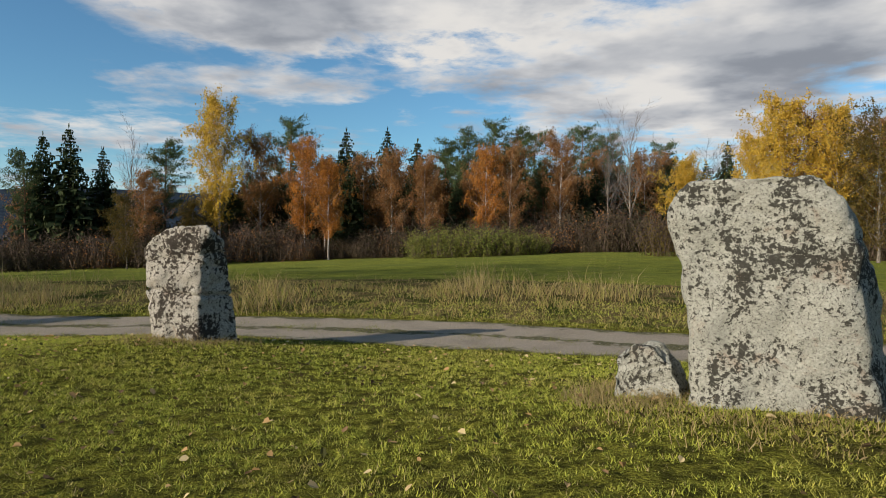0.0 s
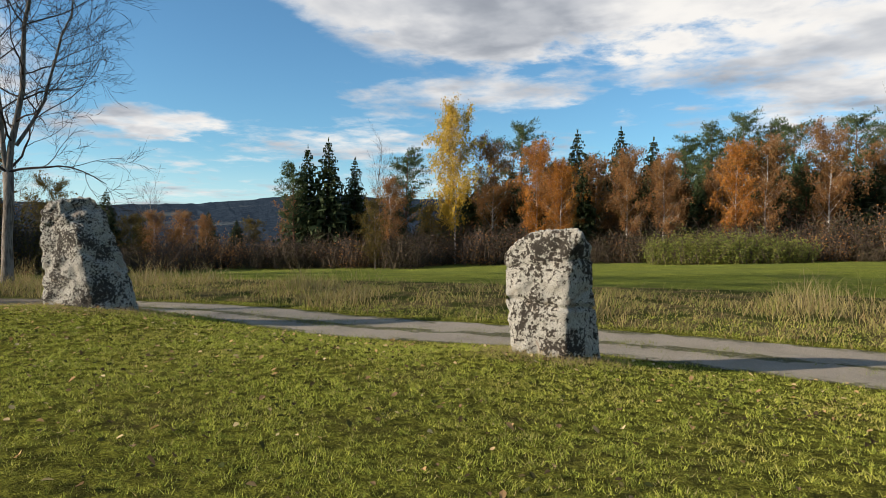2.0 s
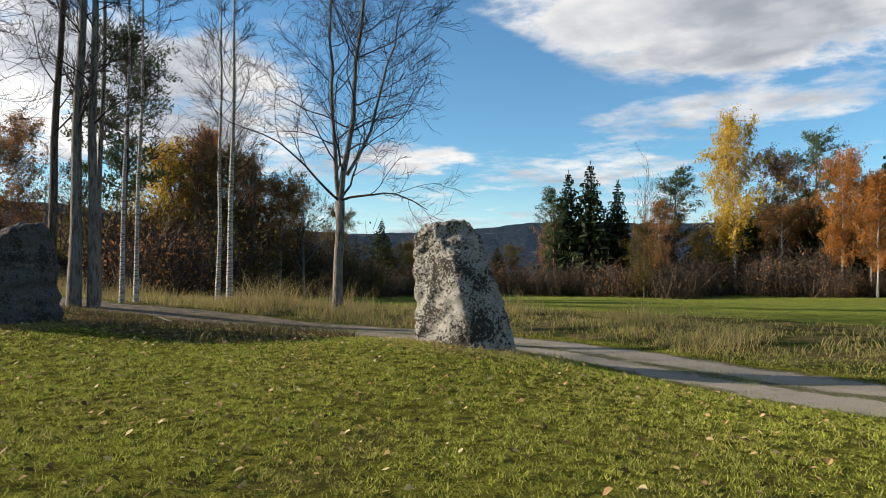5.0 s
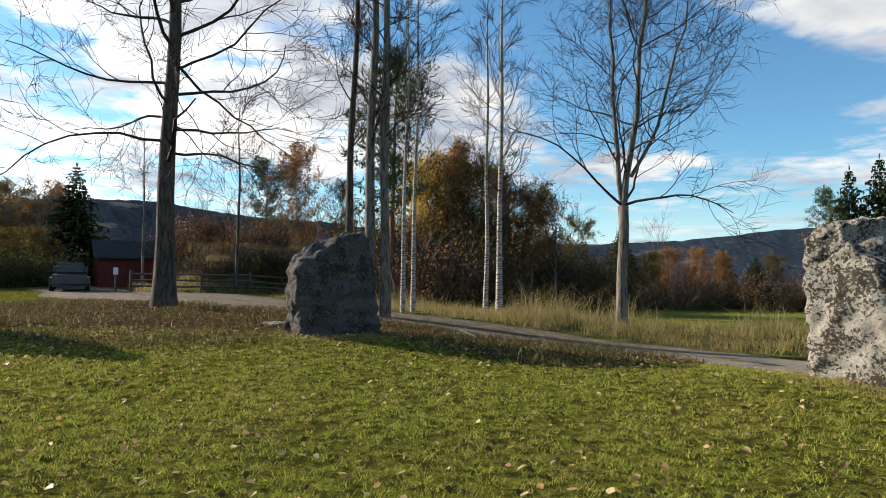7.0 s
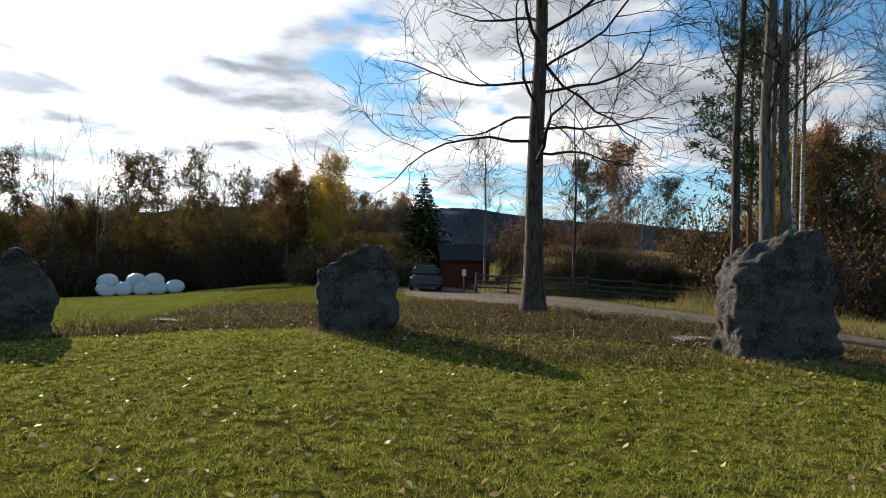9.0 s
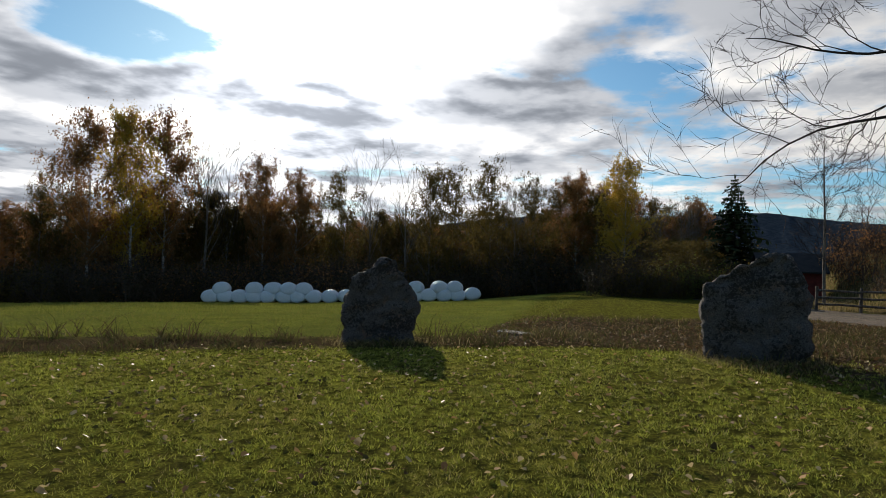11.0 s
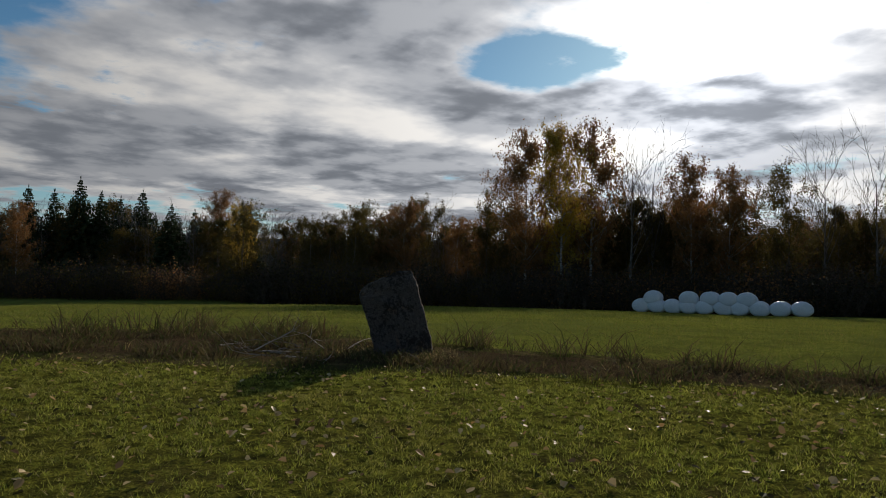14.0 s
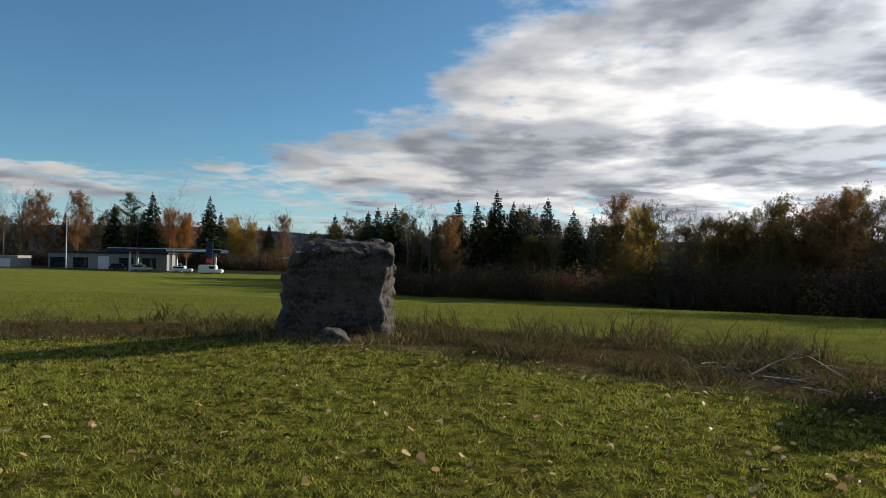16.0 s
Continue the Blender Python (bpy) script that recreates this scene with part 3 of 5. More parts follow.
    (1.05, 0.98, -0.16, 0.77, 0.95, 0.5, 0.05, 0.55), (1.30, 1.12, -0.16, 0.79, 0.94, 0.46, 0.05, 0.5), (1.45, 1.25, -0.02, 0.90, 0.93, 0.42, 0.12, 0.45), (1.54, 1.36, 0.14, 0.90, 0.94, 0.36, 0.25, 0.4), (1.60, 1.42, 0.34, 0.86, 0.90, 0.3, 0.4, 0.34)),
    ROCK_WHITE, "pale standing stone with slanted top, cracked across the middle", cracks=((0.70, -0.12, 0.06), (1.12, 0.10, 0.03)), seed=3, relief=0.035, tilt=(1.0, 0.16, 0.45))
stone("standing_stone", -12.97, 11.35, 1.2, (
    (-0.1, -0.1, -0.02, 1.20, 1.54, 0.75, 0.1, 0.85), (0.2, 0.2, -0.02, 1.16, 1.50, 0.72, 0.1, 0.85), (0.6, 0.6, -0.08, 1.02, 1.38, 0.70, 0.05, 0.8), (1.0, 1.0, -0.11, 0.90, 1.22, 0.66, 0.0, 0.75),
    (1.4, 1.4, -0.12, 0.80, 1.08, 0.60, 0.0, 0.68), (1.66, 1.7, -0.11, 0.64, 0.97, 0.5, 0.05, 0.6), (1.86, 1.98, -0.08, 0.42, 0.86, 0.45, 0.15, 0.5), (2.0, 2.12, 0.02, 0.38, 0.78, 0.42, 0.3, 0.45), (2.06, 2.16, 0.15, 0.38, 0.70, 0.4, 0.4, 0.42)),
    ROCK_MIXED, "tall tapering standing stone blotched black and cream", seed=4, relief=0.06)
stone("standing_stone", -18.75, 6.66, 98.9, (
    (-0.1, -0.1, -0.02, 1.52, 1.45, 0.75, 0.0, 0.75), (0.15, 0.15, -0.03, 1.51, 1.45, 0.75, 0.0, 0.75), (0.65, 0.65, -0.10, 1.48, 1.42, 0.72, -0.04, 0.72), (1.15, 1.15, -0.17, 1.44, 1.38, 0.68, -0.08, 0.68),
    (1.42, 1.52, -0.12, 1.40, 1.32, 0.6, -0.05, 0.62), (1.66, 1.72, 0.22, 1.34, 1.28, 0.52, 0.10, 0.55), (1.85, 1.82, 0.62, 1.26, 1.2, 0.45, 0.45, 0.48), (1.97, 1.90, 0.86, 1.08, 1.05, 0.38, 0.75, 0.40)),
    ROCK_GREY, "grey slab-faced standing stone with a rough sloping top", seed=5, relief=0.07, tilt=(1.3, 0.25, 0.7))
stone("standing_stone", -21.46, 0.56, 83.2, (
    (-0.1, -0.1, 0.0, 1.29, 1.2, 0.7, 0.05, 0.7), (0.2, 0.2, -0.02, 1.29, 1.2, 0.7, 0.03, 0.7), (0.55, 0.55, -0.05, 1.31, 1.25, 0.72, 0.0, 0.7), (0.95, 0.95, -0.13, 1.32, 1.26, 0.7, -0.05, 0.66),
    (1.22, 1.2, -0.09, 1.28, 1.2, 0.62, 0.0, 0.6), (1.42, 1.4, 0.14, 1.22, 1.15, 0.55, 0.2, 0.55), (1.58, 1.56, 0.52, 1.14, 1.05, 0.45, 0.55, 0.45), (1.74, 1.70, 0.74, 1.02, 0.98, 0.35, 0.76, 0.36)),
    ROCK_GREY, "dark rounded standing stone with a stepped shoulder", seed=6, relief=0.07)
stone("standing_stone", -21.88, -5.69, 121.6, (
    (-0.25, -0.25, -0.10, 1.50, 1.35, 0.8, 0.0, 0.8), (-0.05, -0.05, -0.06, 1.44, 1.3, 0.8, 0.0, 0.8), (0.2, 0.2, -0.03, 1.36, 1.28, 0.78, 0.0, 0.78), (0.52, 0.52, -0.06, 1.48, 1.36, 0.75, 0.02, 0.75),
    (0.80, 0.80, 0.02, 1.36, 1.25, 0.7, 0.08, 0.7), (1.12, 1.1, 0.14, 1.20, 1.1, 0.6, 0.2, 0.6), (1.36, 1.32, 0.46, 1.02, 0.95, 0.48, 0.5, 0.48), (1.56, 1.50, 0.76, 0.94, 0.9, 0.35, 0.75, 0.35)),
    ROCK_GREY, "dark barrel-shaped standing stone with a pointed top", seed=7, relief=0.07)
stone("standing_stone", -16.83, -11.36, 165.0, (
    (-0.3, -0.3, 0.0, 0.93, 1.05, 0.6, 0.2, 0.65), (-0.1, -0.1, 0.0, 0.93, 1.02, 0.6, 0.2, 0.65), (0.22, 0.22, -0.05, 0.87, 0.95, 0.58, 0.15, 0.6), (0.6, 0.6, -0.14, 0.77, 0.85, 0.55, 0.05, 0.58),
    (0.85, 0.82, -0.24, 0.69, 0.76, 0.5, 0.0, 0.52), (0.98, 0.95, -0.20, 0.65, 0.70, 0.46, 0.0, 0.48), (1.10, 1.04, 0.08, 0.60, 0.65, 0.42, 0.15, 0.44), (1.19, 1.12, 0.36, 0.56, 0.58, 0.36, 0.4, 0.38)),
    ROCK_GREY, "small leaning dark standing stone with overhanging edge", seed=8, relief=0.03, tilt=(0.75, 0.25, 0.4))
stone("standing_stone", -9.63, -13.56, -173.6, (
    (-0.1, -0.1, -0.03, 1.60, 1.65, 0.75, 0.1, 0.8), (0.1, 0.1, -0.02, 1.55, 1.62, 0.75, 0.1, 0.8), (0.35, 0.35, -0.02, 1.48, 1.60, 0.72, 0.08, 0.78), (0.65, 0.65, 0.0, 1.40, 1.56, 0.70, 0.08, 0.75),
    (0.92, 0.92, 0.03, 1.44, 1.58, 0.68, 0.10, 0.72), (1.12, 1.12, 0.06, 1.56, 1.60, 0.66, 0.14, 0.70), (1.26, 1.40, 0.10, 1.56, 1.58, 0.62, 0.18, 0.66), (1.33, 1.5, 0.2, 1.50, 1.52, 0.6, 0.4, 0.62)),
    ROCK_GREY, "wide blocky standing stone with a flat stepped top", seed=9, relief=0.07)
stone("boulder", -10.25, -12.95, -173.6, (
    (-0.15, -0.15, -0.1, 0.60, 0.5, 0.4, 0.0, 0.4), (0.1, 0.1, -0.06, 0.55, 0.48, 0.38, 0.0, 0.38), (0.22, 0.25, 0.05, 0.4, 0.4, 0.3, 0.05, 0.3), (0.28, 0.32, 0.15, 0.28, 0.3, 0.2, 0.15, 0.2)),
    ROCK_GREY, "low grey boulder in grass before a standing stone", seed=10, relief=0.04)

# ---- trees ----


def rand_dir(rng, flat=1.0):
    v = Vector((rng.gauss(0, 1), rng.gauss(0, 1), rng.gauss(0, 1) * flat))
    return v.normalized() if v.length > 1e-4 else Vector((1, 0, 0))


def limb(shape, rng, start, heading, length, radius, sides, bend=0.25, lift=0.15, steps=5, end=0.25):
    """One wandering limb. Returns its points and radii."""
    points, radii, p, d = [start], [radius], start.copy(), heading.normalized()
    for k in range(steps):
        d = (d + rand_dir(rng) * bend * 0.4 + Vector((0, 0, lift * 0.3))).normalized()
        p = p + d * (length / steps)
        points.append(p.copy())
        radii.append(radius * (1 - (1 - end) * (k + 1) / steps))
    shape.tube(points, radii, sides, False)
    return points, radii


def branch_out(shape, twigs, rng, start, heading, length, radius, depth, lift=0.15, fork=4, spread=0.9, thin=0.004, bend=0.35):
    """A limb with ever finer limbs on it; the finest go into twigs."""
    target = shape if depth > 1 else twigs
    points, radii = limb(target, rng, start, heading, length, radius, 6 if depth > 2 else (4 if depth > 1 else 3), bend, lift, (8 if depth > 2 else 6) if depth > 1 else 3)
    if depth <= 0:
        return
    for k in range(fork + (1 if depth == 1 else 0)):
        t = 0.25 + 0.75 * (k + rng.random()) / (fork + 0.5)
        t = min(t, 0.98)
        i = min(int(t * (len(points) - 1)), len(points) - 2)
        p = points[i].lerp(points[i + 1], t * (len(points) - 1) - i)
        along = (points[i + 1] - points[i]).normalized()
        side = along.cross(rand_dir(rng)).normalized()
        d = (along + side * spread * rng.uniform(0.6, 1.2)).normalized()
        branch_out(shape, twigs, rng, p, d, length * rng.uniform(0.40, 0.62), max(radii[i] * 0.5, thin), depth - 1, lift, fork, spread, thin, bend)


def stem(shape, rng, height, radius, sides=9, lean=0.02, top=0.12, start=Vector((0, 0, -0.3)), flare=1.35):
    """A tapered trunk. Returns a function from height to place and radius."""
    n = 14
    points, radii = [], []
    sway = Vector((rng.uniform(-1, 1), rng.uniform(-1, 1), 0)) * lean
    for k in range(n + 1):
        t = k / n
        wob = Vector((noise.noise(Vector((t * 3, rng.random() * 0.01 + height, 0))), noise.noise(Vector((t * 3, 5, height))), 0)) * 0.012 * height
        points.append(start + Vector((0, 0, (height - start.z) * t)) + sway * height * t + wob * min(1, t * 4))
        radii.append(radius * ((1 - t) * (1 - top) + top) * (flare if k == 0 else (1.12 if k == 1 else 1.0)))
    shape.tube(points, radii, sides)

    def at(z):
        t = max(0.0, min(0.999, (z - start.z) / (height - start.z))) * n
        i = int(t)
        return points[i].lerp(points[i + 1], t - i), radii[i] + (radii[i + 1] - radii[i]) * (t - i)

    return at


def spruce_meshes(seed, height=15.0):
    rng = random.Random(seed)
    wood, crown = Shape(), Shape()
    at = stem(wood, rng, height, 0.20, 7, 0.01, 0.05)
    z = height * 0.06
    while z < height * 0.985:
        reach = (height * 0.32) * (1 - z / height) ** 0.8 + 0.12
        p, _ = at(z)
        count = 7 if z < height * 0.8 else 5
        for k in range(count):
            a = 2 * math.pi * (k + rng.random() * 0.8) / count
            long = reach * rng.uniform(0.55, 1.12)
            out = Vector((math.cos(a), math.sin(a), 0))
            mid = p + out * long * 0.55 + Vector((0, 0, -0.10 * long))
            tip = p + out * long + Vector((0, 0, -0.22 * long + 0.1))
            crown.blade(p, mid, long * 0.40, Vector((0, 0, 1)) + rand_dir(rng) * 0.3)
            crown.blade(p.lerp(mid, 0.6), tip, long * 0.34, Vector((0, 0, 1)) + rand_dir(rng) * 0.4)
            for _ in range(9):
                t = rng.uniform(0.2, 1.0)
                q = p.lerp(tip, t)
                drop = Vector((rng.uniform(-0.25, 0.25), rng.uniform(-0.25, 0.25), -rng.uniform(0.3, 0.75))) * (0.4 + long * 0.22)
                crown.blade(q, q + drop, 0.12 + 0.06 * long, rand_dir(rng))
        z += height * 0.021 * rng.uniform(0.8, 1.25)
    for _ in range(5):
        p, _ = at(height * 0.97)
        crown.blade(p, p + Vector((rng.uniform(-0.15, 0.15), rng.uniform(-0.15, 0.15), height * 0.05)), 0.12, rand_dir(rng))
    return wood.mesh("trunk", BARK_DARK), crown.mesh("crown", LEAF["spruce"])


def pine_meshes(seed, height=15.0):
    rng = random.Random(seed)
    wood, crown = Shape(), Shape()
    at = stem(wood, rng, height, 0.19, 7, 0.02, 0.15)
    z = height * 0.36
    while z < height * 0.99:
        u = (z / height - 0.36) / 0.64
        reach = height * 0.16 * (0.55 + 0.75 * math.sin(math.pi * min(1, u * 0.85 + 0.12))) * rng.uniform(0.6, 1.15)
        p, r = at(z)
        for k in range(3):
            a = rng.uniform(0, 2 * math.pi)
            out = Vector((math.cos(a), math.sin(a), rng.uniform(0.05, 0.5)))
            points, _ = limb(wood, rng, p, out, reach, max(0.02, r * 0.35), 4, 0.3, 0.4, 3)
            for q in points[1:]:
                for _ in range(52):
                    c = q + rand_dir(rng, 0.55) * rng.uniform(0.1, 0.8) * height * 0.05
                    crown.blade(c, c + (rand_dir(rng, 0.7) + Vector((0, 0, 0.5))) * rng.uniform(0.16, 0.34), rng.uniform(0.05, 0.11), rand_dir(rng))
        z += height * 0.035 * rng.uniform(0.7, 1.3)
    return wood.mesh("trunk", BARK_PINE), crown.mesh("crown", LEAF["pine"])


def broadleaf_meshes(seed, kind, height=14.0, leaves=2600, wide=0.19, low=0.22, bark=None, size=1.0):
    """A slender autumn tree: limbs that climb, small leaves in loose hanging sprays along them."""
    rng = random.Random(seed)
    wood, crown = Shape(), Shape()
    at = stem(wood, rng, height * 0.97, 0.13, 7, 0.03, 0.08)
    sites = []
    for k in range(46):
        z = height * (low + (0.96 - low) * (k + rng.random()) / 46)
        u = (z / height - low) / (1 - low)
        reach = height * wide * (0.35 + 0.9 * math.sin(math.pi * min(1, 0.18 + u * 0.78))) * rng.uniform(0.55, 1.2)
        p, r = at(z)
        a = rng.uniform(0, 2 * math.pi)
        points, _ = limb(wood, rng, p, Vector((math.cos(a), math.sin(a), rng.uniform(0.5, 1.2))), reach, max(0.015, r * 0.4), 4, 0.35, 0.25, 4)
        sites += points[1:]
        for q in points[2:]:
            more, _ = limb(wood, rng, q, rand_dir(rng) + Vector((0, 0, 0.3)), reach * 0.45, 0.012, 3, 0.5, 0.1, 2)
            sites += more[1:]
    thin = [rng.random() for _ in sites]
    for _ in range(leaves):
        i = rng.randrange(len(sites))
        if thin[i] < 0.14:
            continue
        c = sites[i] + rand_dir(rng) * abs(rng.gauss(0, 0.36)) + Vector((0, 0, -abs(rng.gauss(0, 0.32))))
        crown.blade(c, c + (rand_dir(rng) + Vector((0, 0, -0.5))) * rng.uniform(0.14, 0.30) * size, rng.uniform(0.11, 0.22) * size, rand_dir(rng))
    return wood.mesh("trunk", bark or BARK_BIRCH), crown.mesh("crown", LEAF[kind])


def bare_meshes(seed, height=14.0, pale=True):
    rng = random.Random(seed)
    wood, twigs = Shape(), Shape()
    at = stem(wood, rng, height * 0.8, 0.15, 7, 0.03, 0.15)
    for k in range(15):
        z = height * (0.22 + 0.56 * (k + rng.random()) / 15)
        p, r = at(z)
        a = rng.uniform(0, 2 * math.pi)
        branch_out(wood, twigs, rng, p, Vector((math.cos(a), math.sin(a), rng.uniform(0.9, 1.8))), height * rng.uniform(0.2, 0.34), max(0.03, r * 0.5), 2, 0.3, 5, 0.75, 0.013)
    return wood.mesh("trunk", BARK_GREY), twigs.mesh("crown", TWIG_PALE if pale else TWIG)


def thicket_meshes(seed, kind, height=4.0, stems=150, leaves=500):
    """A brushy shrub: many thin stems from one foot, sparse leaves."""
    rng = random.Random(seed)
    wood, crown = Shape(), Shape()
    for _ in range(stems):
        a, rr = rng.uniform(0, 2 * math.pi), height * 0.42 * math.sqrt(rng.random())
        foot = Vector((math.cos(a) * rr, math.sin(a) * rr, -0.2))
        tall = height * rng.uniform(0.5, 1.0) * (1.1 - 0.5 * rr / (height * 0.42))
        tip = foot + Vector((rng.gauss(0, 0.30) * tall, rng.gauss(0, 0.30) * tall, tall))
        wood.blade(foot, tip, 0.045, rand_dir(rng, 0.1))
        for _ in range(7):
            q = foot.lerp(tip, rng.uniform(0.25, 0.98))
            wood.blade(q, q + (rand_dir(rng) + Vector((0, 0, 0.5))) * tall * rng.uniform(0.10, 0.26), 0.028, rand_dir(rng))
        for _ in range(leaves // stems):
            q = foot.lerp(tip, rng.uniform(0.15, 1.0)) + rand_dir(rng) * 0.30
            crown.blade(q, q + rand_dir(rng) * rng.uniform(0.09, 0.20), rng.uniform(0.07, 0.14), rand_dir(rng))
    return wood.mesh("stems", BRUSHWOOD), crown.mesh("foliage", LEAF[kind])


KINDS = {
    "spruce": ([spruce_meshes(s) for s in (1, 2, 3)], 15.0, "spruce_tree", "dark green spruce with drooping boughs"),
    "pine": ([pine_meshes(s) for s in (4, 5, 6)], 15.0, "pine_tree", "green pine with an open tufted crown"),
    "gold": ([broadleaf_meshes(s, "gold", leaves=21000, wide=0.20, size=0.66) for s in (7, 8)], 14.0, "birch_tree", "golden yellow autumn birch"),
    "amber": ([broadleaf_meshes(s, "amber", leaves=18000, wide=0.22, size=0.66) for s in (9, 10)], 14.0, "birch_tree", "orange autumn birch with white trunk"),
    "rust": ([broadleaf_meshes(s, "rust", leaves=19000, wide=0.20, size=0.62) for s in (11, 12, 13)], 14.0, "birch_tree", "thinning russet autumn birch"),
    "olive": ([broadleaf_meshes(s, "olive", leaves=16000, wide=0.25, low=0.08, bark=BARK_GREY, size=0.66) for s in (14, 15, 16)], 14.0, "alder_tree", "olive brown alder with thinning leaves"),
    "bare": ([bare_meshes(s, pale=s != 19) for s in (17, 18, 19)], 14.0, "bare_tree", "leafless grey tree with fine twigs"),
}
# the rows deep in the woods carry fewer leaves
DEEP = dict(KINDS)
DEEP["gold"] = ([broadleaf_meshes(61, "gold", leaves=7000)],) + KINDS["gold"][1:]
DEEP["rust"] = ([broadleaf_meshes(s, "rust", leaves=9000, size=0.85) for s in (62, 63)],) + KINDS["rust"][1:]
DEEP["olive"] = ([broadleaf_meshes(s, "olive", leaves=11000, wide=0.25, low=0.08, bark=BARK_GREY, size=0.85) for s in (64, 65)],) + KINDS["olive"][1:]
BRUSH = {
    "rust": [thicket_meshes(s, "rust", stems=110, leaves=900) for s in (21, 22)],
    "olive": [thicket_meshes(s, "olive", stems=110, leaves=1700) for s in (23, 24)],
    "green": [thicket_meshes(s, "green", leaves=4500) for s in (25, 26)],
    "straw": [thicket_meshes(s, "rust", leaves=300) for s in (27, 28)],
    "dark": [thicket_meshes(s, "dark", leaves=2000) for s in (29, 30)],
}
planter = random.Random(77)


def plant(kind, x, y, top, kinds=KINDS):
    versions, tall, name, label = kinds[kind]
    z = float(level(x, y)[0])
    s = max(0.25, (top - z) / tall)
    ob = thing(name, pose(x, y, z, 0, 0, planter.uniform(0, 360)), label + (", at the wood's edge" if s > 0.45 else ", young and low"), name.replace("_", " "), "autumn woods")
    w = s ** 0.5 if s < 1 else s
    ob.scale = (w * planter.uniform(0.9, 1.1), w * planter.uniform(0.9, 1.1), s)
    trunk, crown = planter.choice(versions)
    part("trunk", trunk, ob)
    part("crown", crown, ob)


def bush(kind, x, y, tall, wide=1.0):
    z = float(level(x, y)[0])
    ob = thing("shrub", pose(x, y, z, 0, 0, planter.uniform(0, 360)), {"green": "dense green shrub at the field's edge", "olive": "olive brown shrub with thin leaves", "rust": "russet brushy shrub, half bare", "straw": "bare brown brushy shrub", "dark": "undergrowth shrub beneath the trees, shade put into its leaf colour"}[kind], "shrub", "brush along the woods")
    ob.scale = (wide * tall / 4, wide * tall / 4, tall / 4)
    stems, foliage = planter.choice(BRUSH[kind])
    tagged(part("brushwood", stems, ob), kind="stuff")
    tagged(part("foliage", foliage, ob), kind="stuff")


NORTH_WOOD = (
    ("pine", ((-50.3, 78.8, 11.2), (-38.4, 89.8, 14.1), (-22.7, 97.1, 18.3), (0.4, 99.8, 15.9), (3.9, 100.7, 17.3), (7.8, 100.5, 18.8), (11.1, 101.2, 17.9), (13.7, 98.8, 16.9), (20.7, 97.6, 17.5), (24.0, 94.8, 16.1))),
    ("spruce", ((-49.9, 81.5, 13.9), (-46.4, 81.2, 14.8), (-44.5, 85.0, 12.5), (-15.0, 99.7, 17.6), (-8.5, 100.4, 17.8), (-4.0, 101.7, 16.3), (36.6, 84.0, 13.7))),
    ("bare", ((-39.3, 82.8, 13.1), (24.2, 84.3, 16.8), (22.0, 86.7, 15.2), (30.4, 75.8, 11.8))),
)
NORTH_LEAVES = (
    ("rust", ((-36.4, 79.7, 8.7), (-24.8, 88.3, 14.8), (-15.3, 84.4, 11.0), (-6.7, 85.5, 12.4), (-2.4, 85.8, 11.7), (8.5, 84.4, 13.1), (15.4, 86.4, 14.6), (30.0, 53.8, 11.6))),
    ("olive", ((-35.5, 73.5, 5.5), (31.0, 47.2, 10.2))),
    ("gold", ((-29.1, 84.9, 18.6), (21.6, 59.9, 8.5), (27.3, 53.0, 12.3), (30.6, 51.1, 11.5), (28.1, 59.3, 10.4))),
    ("amber", ((-17.8, 83.9, 13.3), (-14.5, 82.6, 10.5), (5.6, 84.6, 12.6))),
)
SOUTHWEST_WOOD = (
    ("olive", ((-33.8, -78.3, 7.1), (-41.9, -77.7, 5.8), (-45.0, -72.0, 7.1), (-57.4, -62.3, 8.8), (-74.8, -36.6, 10.6), (-73.5, -25.6, 10.9), (-76.2, -23.8, 10.8), (-77.4, -20.1, 11.7), (-76.6, -15.0, 10.1), (-77.1, -12.5, 9.3))),
    ("bare", ((-37.5, -79.3, 6.5), (-55.5, -68.5, 8.4), (-66.2, -48.8, 14.2), (-69.2, -48.4, 13.3), (-74.4, -33.1, 12.8), (-74.4, -28.6, 12.0), (-76.2, -17.0, 10.8))),
    ("gold", ((-60.6, -53.1, 15.8),)),
    ("rust", ((-50.4, -69.2, 8.1), (-63.5, -51.7, 15.9), (-57.0, -55.0, 15.0), (-70.0, -44.0, 12.4), (-72.0, -41.2, 11.0), (-81.3, -11.7, 11.3), (-77.7, -8.4, 9.8))),
)
WEST_WOOD = (
    ("gold", ((-71.1, -5.5, 11.1),)),
    ("rust", ((-76.5, -10.8, 10.3), (-75.8, 23.5, 14.1))),
    ("olive", ((-74.8, -8.3, 8.7), (-63.4, -1.2, 3.9), (-50.5, 30.8, 9.0), (-49.4, 35.6, 7.9), (-70.6, 26.4, 9.7), (-54.6, -1.2, 3.2), (-56.8, 0.8, 3.2), (-68.2, 56.7, 7.2))),
    ("spruce", ((-59.3, 3.0, 8.1),)),
    ("pine", ((-78.6, 21.0, 12.9), (-39.5, 17.8, 12.9))),
    ("bare", ((-69.5, 23.6, 9.4), (-88.6, 92.7, 10.8), (-61.4, 32.0, 10.8), (-73.9, 13.9, 9.2))),
    ("amber", ((-58.5, 33.0, 11.9),)),
    ("spruce", ((-86.3, 81.2, 8.2),)),
)
SOUTH_WOOD = (
